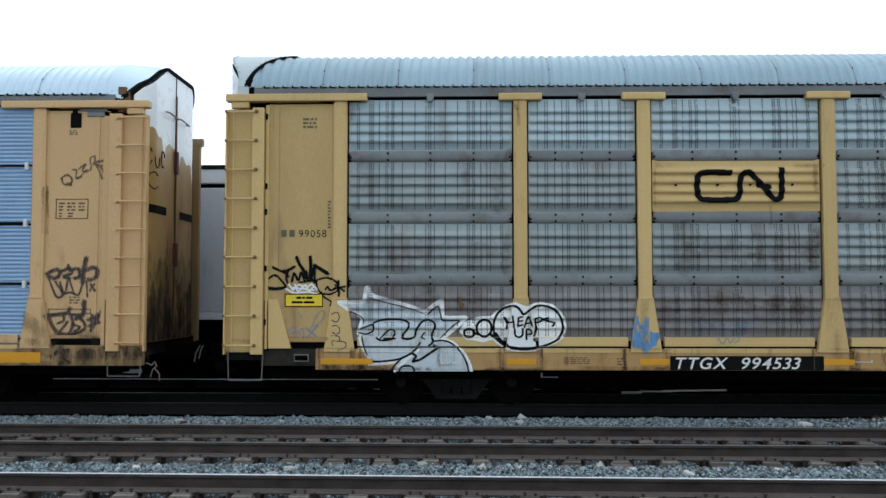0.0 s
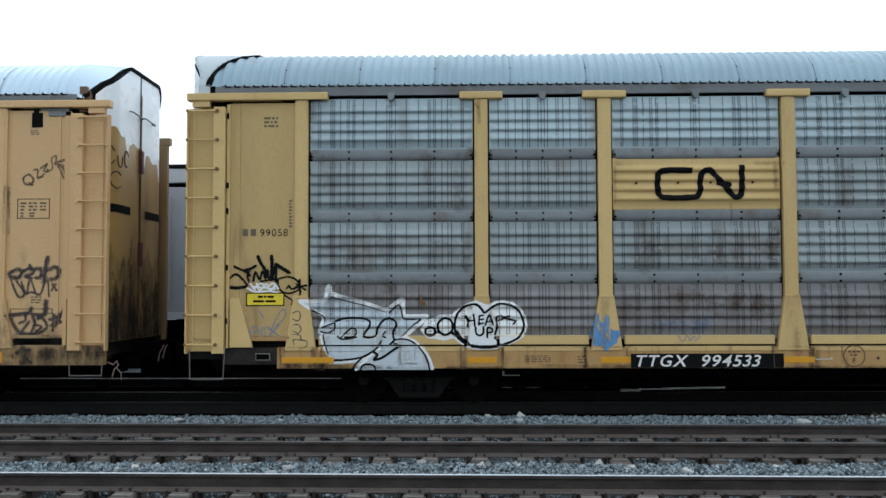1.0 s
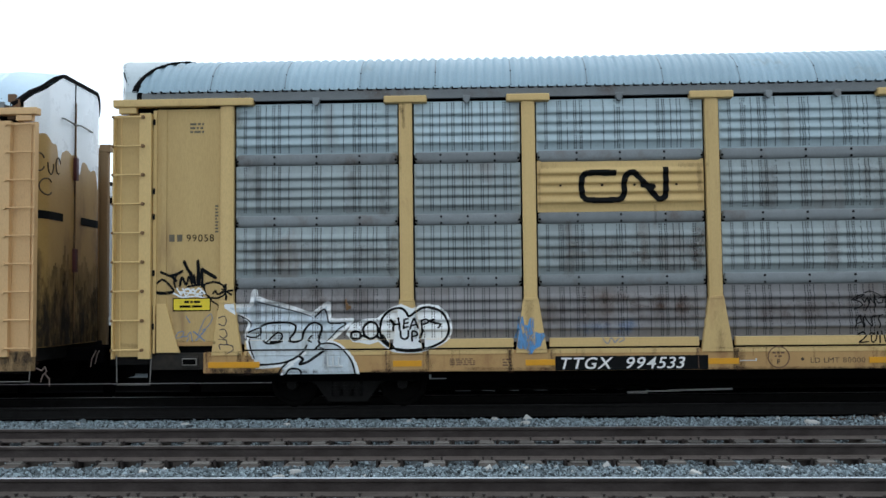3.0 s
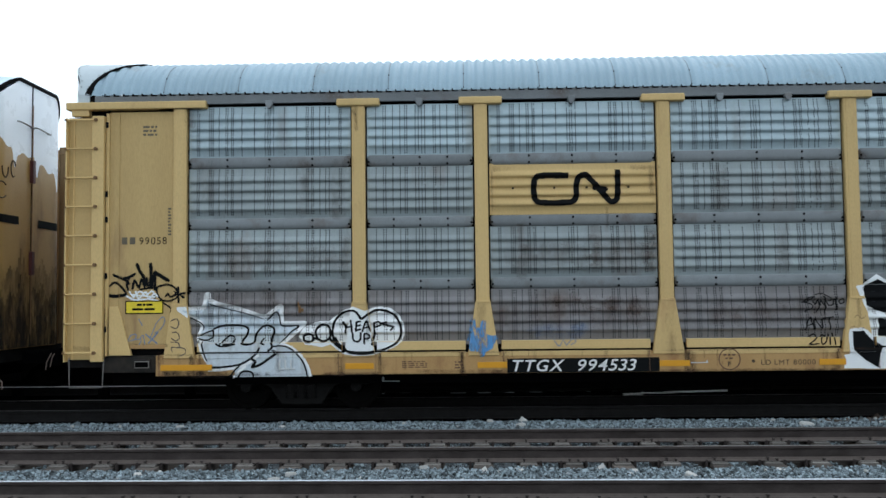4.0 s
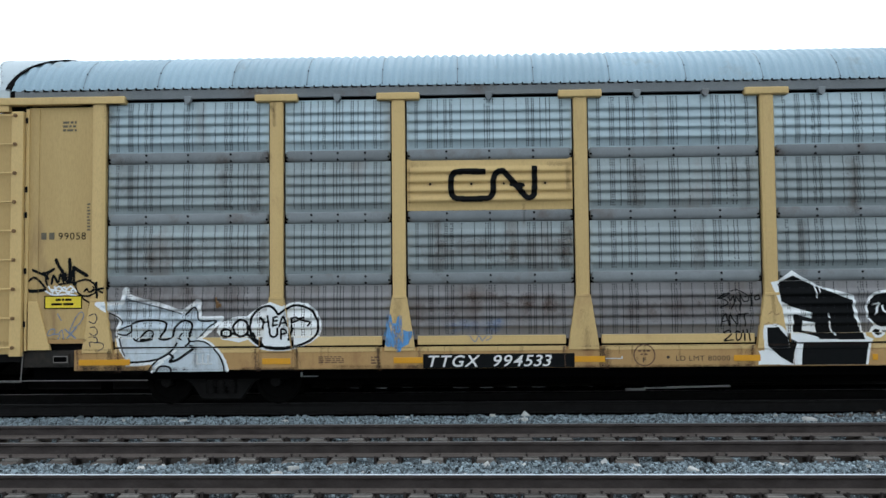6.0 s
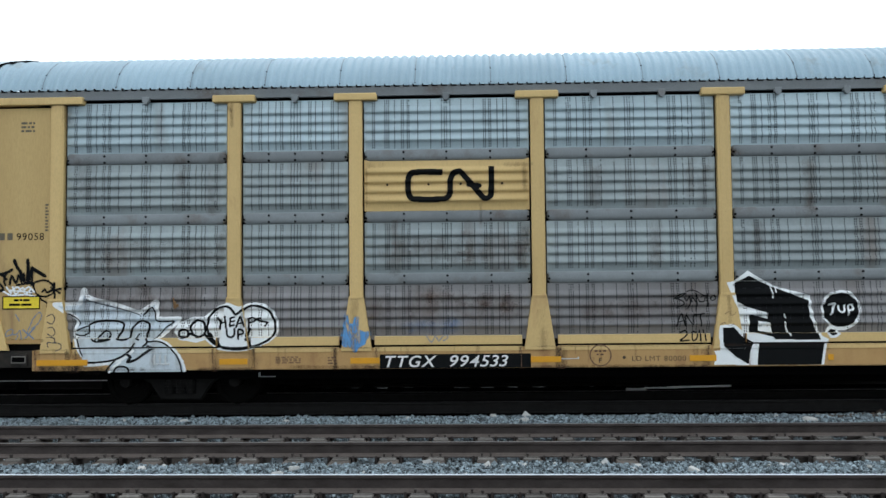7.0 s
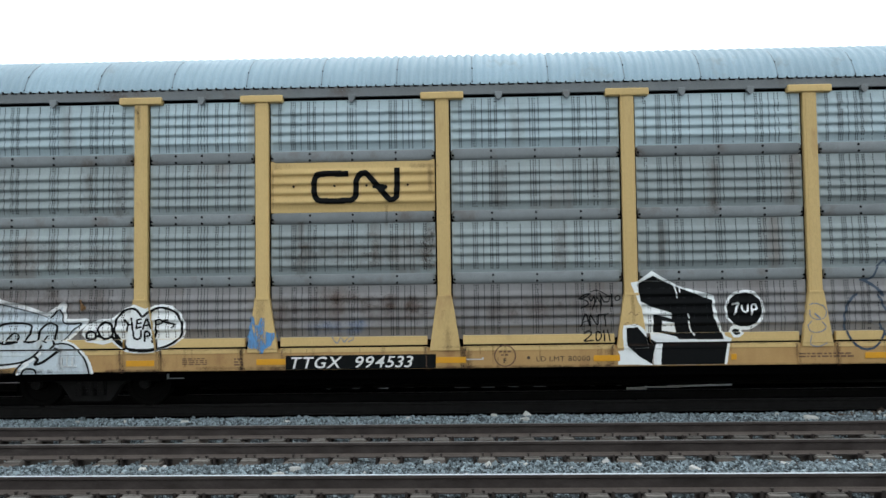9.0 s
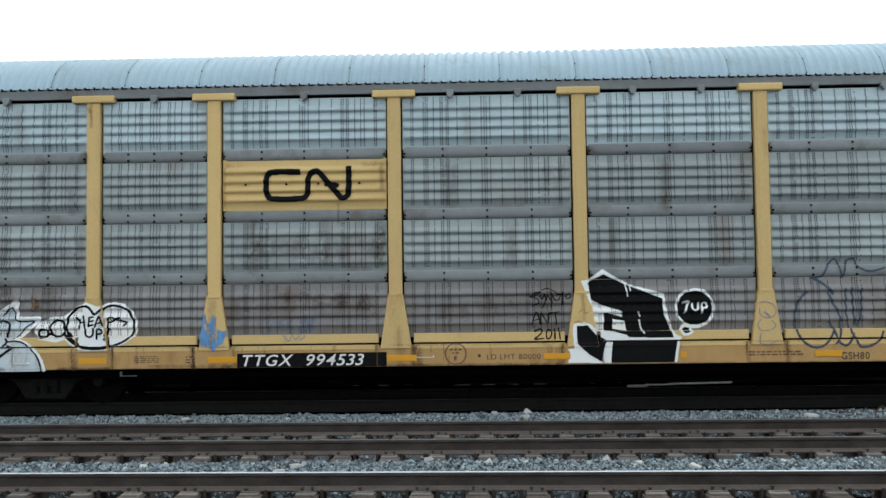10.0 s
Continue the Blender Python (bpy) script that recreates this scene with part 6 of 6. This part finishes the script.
# ---- grey wagon parked on the far track ----
def hopper_wagon(x0, x1):
    w = new("hopper_wagon")
    w.location = ((x0 + x1) / 2, 19.82, 0.05)
    tagged(w, "grey covered hopper wagon standing on the far track", "freight car")
    h = (x1 - x0) / 2
    part("body", Build().box(-h, h, -1.5, 1.5, 1.42, 3.96, 0.02), M_GREY_CAR, w)
    part("top_band", Build().box(-h, h, -1.50, 1.50, 4.05, 4.345, 0.02), M_PALE_TRIM, w)
    # Shadow below the top band drawn as a black strip
    part("shadow_band", Build().box(-h, h, -1.44, 1.44, 3.9, 4.1), M_BLACK, w)
    part("roof", Build().prism([(-h, 4.35), (h, 4.35), (h, 4.43), (-h, 4.43)], -1.53, 1.53, 0.02), M_TRUCK, w, "dark roof edge")
    part("side_sill", Build().box(-h, h, -1.54, 1.54, 1.27, 1.41, 0.01), M_PALE_TRIM, w, "pale side sill")
    for k in range(9):
        x = -h + 0.4 + k * (2 * h - 0.8) / 8
        part("side_rib", Build().box(x - 0.05, x + 0.05, -1.56, -1.5, 1.42, 3.78, 0.01), M_GREY_CAR, w)
    # Unseen black chutes, added to close off the bright ground beyond
    for k in range(4):
        x = -h + 2.4 + k * (2 * h - 4.8) / 3
        part("hopper", Build().prism([(x - 1.9, 1.28), (x + 1.9, 1.28), (x + 0.5, 0.1), (x - 0.5, 0.1)], -1.3, 1.3), M_BLACK, w)
    for x in (-h + 1.6, h - 1.6):
        t = put("truck", Build().box(-0.22, 0.22, -1.0, 1.0, 0.4, 0.9, 0.03).mesh("bolster", M_TRUCK), w, (x, 0, 0.0))
        for y in (-0.9, 0.9):
            put("truck_side_frame", SIDE_FRAME, t, (0, y, 0))
            for dx in (-0.88, 0.88):
                put("wheel", WHEEL, t, (dx, y * 0.83, 0.38))
    # Centre sill deepened to the rails, a black block in place of shade
    part("draft_sill", Build().box(-h - 0.5, h + 0.5, -0.5, 0.5, 0.05, 1.2, 0.03), M_BLACK, w)


    return w


grey_wagon = hopper_wagon(-6.45, 9.2)
part("worn_mark", Build().box(-7.73, -7.61, -1.507, -1.495, 2.44, 2.68).box(-7.56, -7.51, -1.507, -1.495, 2.44, 2.68), M_INK, grey_wagon, "dark unreadable wagon marks")
part("worn_mark", Build().box(-7.73, -7.60, -1.507, -1.495, 1.95, 2.17).box(-7.56, -7.45, -1.507, -1.495, 1.95, 2.17), M_INK, grey_wagon)
copy_thing(grey_wagon, pose(-15.9, 19.82, 0.05))

# ---- one more wagon far behind, seen through the gap ----
far_wagon = new("box_wagon")
far_wagon.location = (-11.0, 27.5, 0.0)
tagged(far_wagon, "pale box wagon with a teal upper band far behind", "freight car")
part("body", Build().box(-7, 7, -1.5, 1.5, 1.0, 3.2, 0.02), M_PALE_TRIM, far_wagon)
part("upper_band", Build().box(-7, 7, -1.5, 1.5, 3.204, 4.25, 0.02), M_TEAL, far_wagon, "teal upper band")
part("underframe", Build().box(-7, 7, -1.2, 1.2, -0.32, 0.99, 0.02), M_BLACK, far_wagon)

# ---- small things lying by the tracks ----
pipe = new("pipe")
tagged(pipe, "pale broken pipe lying in the ballast beneath the train", "pipe")
pipe.location = (2.85, 16.8, 0)
part("long_piece", Build().bar((0.75, 0, 0.06), (1.92, 0.05, 0.075), 0.018), M_PALE_TRIM, pipe)
part("thin_piece", Build().bar((0.35, 0.1, 0.04), (0.95, 0.02, 0.05), 0.014), M_PALE_TRIM, pipe)
part("collar", Build().box(0.0, 0.36, -0.05, 0.05, -0.02, 0.05, 0.015), M_PALE_TRIM, pipe)
part("saddle", Build().box(-0.15, 1.9, -0.06, 0.12, -0.35, 0.01, 0.02), M_SHADE_DARK, pipe)
# Added thin pale bar and blocks, standing in for the far rail's glint
glint_bar = new("steel_pipe")
tagged(glint_bar, "long pale bar on low blocks, added for the far rail's bright glint", "pipe")
glint_bar.location = (-5.4, 17.65, 0)
part("pipe_run", Build().bar((-3.9, 0, 0.18), (3.9, 0, 0.175), 0.007, 12), M_GLINT, glint_bar)
for x in (-3.4, -1.7, 0.0, 1.7, 3.4):
    part("block", Build().box(x - 0.09, x + 0.09, -0.08, 0.08, -0.35, 0.162, 0.01), M_SHADE_DARK, glint_bar)
STONE_MESH = Build().box(-0.06, 0.05, -0.04, 0.04, -0.03, 0.03, 0.014).box(-0.03, 0.065, -0.03, 0.05, -0.025, 0.022, 0.012).mesh("stone", M_STONE_PALE)
for k, (sx, sy) in enumerate([(-2.17, 10.15), (-2.02, 10.39), (0.35, 14.15), (0.8, 13.73), (-4.42, 13.96), (0.44, 10.84), (-3.82, 10.48), (2.46, 10.21)]):
    st = put("stone", STONE_MESH, None, (sx, sy, bed_height(sy) + heap(sx, sy) + 0.012), (9 * k % 40 - 15, 17 * k % 30 - 10, 47 * k))
    tagged(st, "pale loose stone lying on grey ballast", "stone", "pale stones on the ballast")
block = put("stone_block", Build().box(-0.10, 0.10, -0.07, 0.07, -0.12, 0.06, 0.03).mesh("stone_block", M_STONE_PALE), None, (5.0, 13.62, -0.12), (8, 6, 20))
tagged(block, "pale broken stone lying on the ballast", "stone")


# rust at the welds beside each post, along the lower edge and under the ledges
weld = random.Random(5)
for p in POSTS[:7]:
    for d in (-0.315, 0.315):
        u = p + d + weld.uniform(-0.02, 0.02)
        paint("rust_streak", main_car, M_STAIN, lift=0.0046, density=0.55, soft=True, strokes=[(0.030, [(u, 0.985), (u, 0.82 if weld.random() < 0.4 else 0.69)])], label="dark rust along a weld")
        paint("rust_streak", main_car, M_RUN, lift=0.0056, soft=True, strokes=[(0.11, [(u, 0.97), (u + 0.01, 0.69)])])
    for k in range(3):
        u = p + weld.uniform(0.5, 1.9)
        paint("rust_streak", main_car, M_RUN, lift=0.0052, soft=True, strokes=[(weld.uniform(0.02, 0.05), [(u, 0.99), (u, weld.uniform(0.72, 0.9))])])
for u in (1.7, 4.4, 9.3, 12.0, 14.7):
    paint("rust_streak", main_car, M_RUN, lift=0.0062, soft=True, strokes=[(0.024, [(u, 0.675), (u + 2.6, 0.675)]), (0.022, [(u, 0.992), (u + 2.6, 0.992)])])

# the lead car's body stands a little lower than the rack car behind it
LOWER = Matrix.Translation((0, 0, 0.078)) @ Matrix.Diagonal((1, 1, 0.966, 1))
for ob in lead_car.children:
    if not ob.name.startswith(("wheelset", "truck")):
        ob.matrix_basis = LOWER @ ob.matrix_basis

# ---- the train rolls away ----
TRAVEL = [(0.0, 0.000), (0.5, -0.285), (1.0, -0.578), (1.5, -0.881), (2.0, -1.187), (2.5, -1.501), (3.0, -1.826), (3.5, -2.156), (4.0, -2.489), (4.5, -2.823), (5.0, -3.160), (5.5, -3.484), (6.0, -3.818), (6.5, -4.155), (7.0, -4.495), (7.5, -4.850), (8.0, -5.217), (8.5, -5.580), (9.0, -5.956), (9.5, -6.334), (10.0, -6.719)]


def motions():
    for car in (main_car, lead_car):
        x0 = car.location.x
        walk(car, [(t, pose(x0 + s, SIDE, 0)) for t, s in TRAVEL])
    for ws, x in ROLLING:
        walk(ws, [(t, pose(x, 1.5, 0.44, 0, math.degrees(s / 0.37), 0)) for t, s in TRAVEL])


motions()
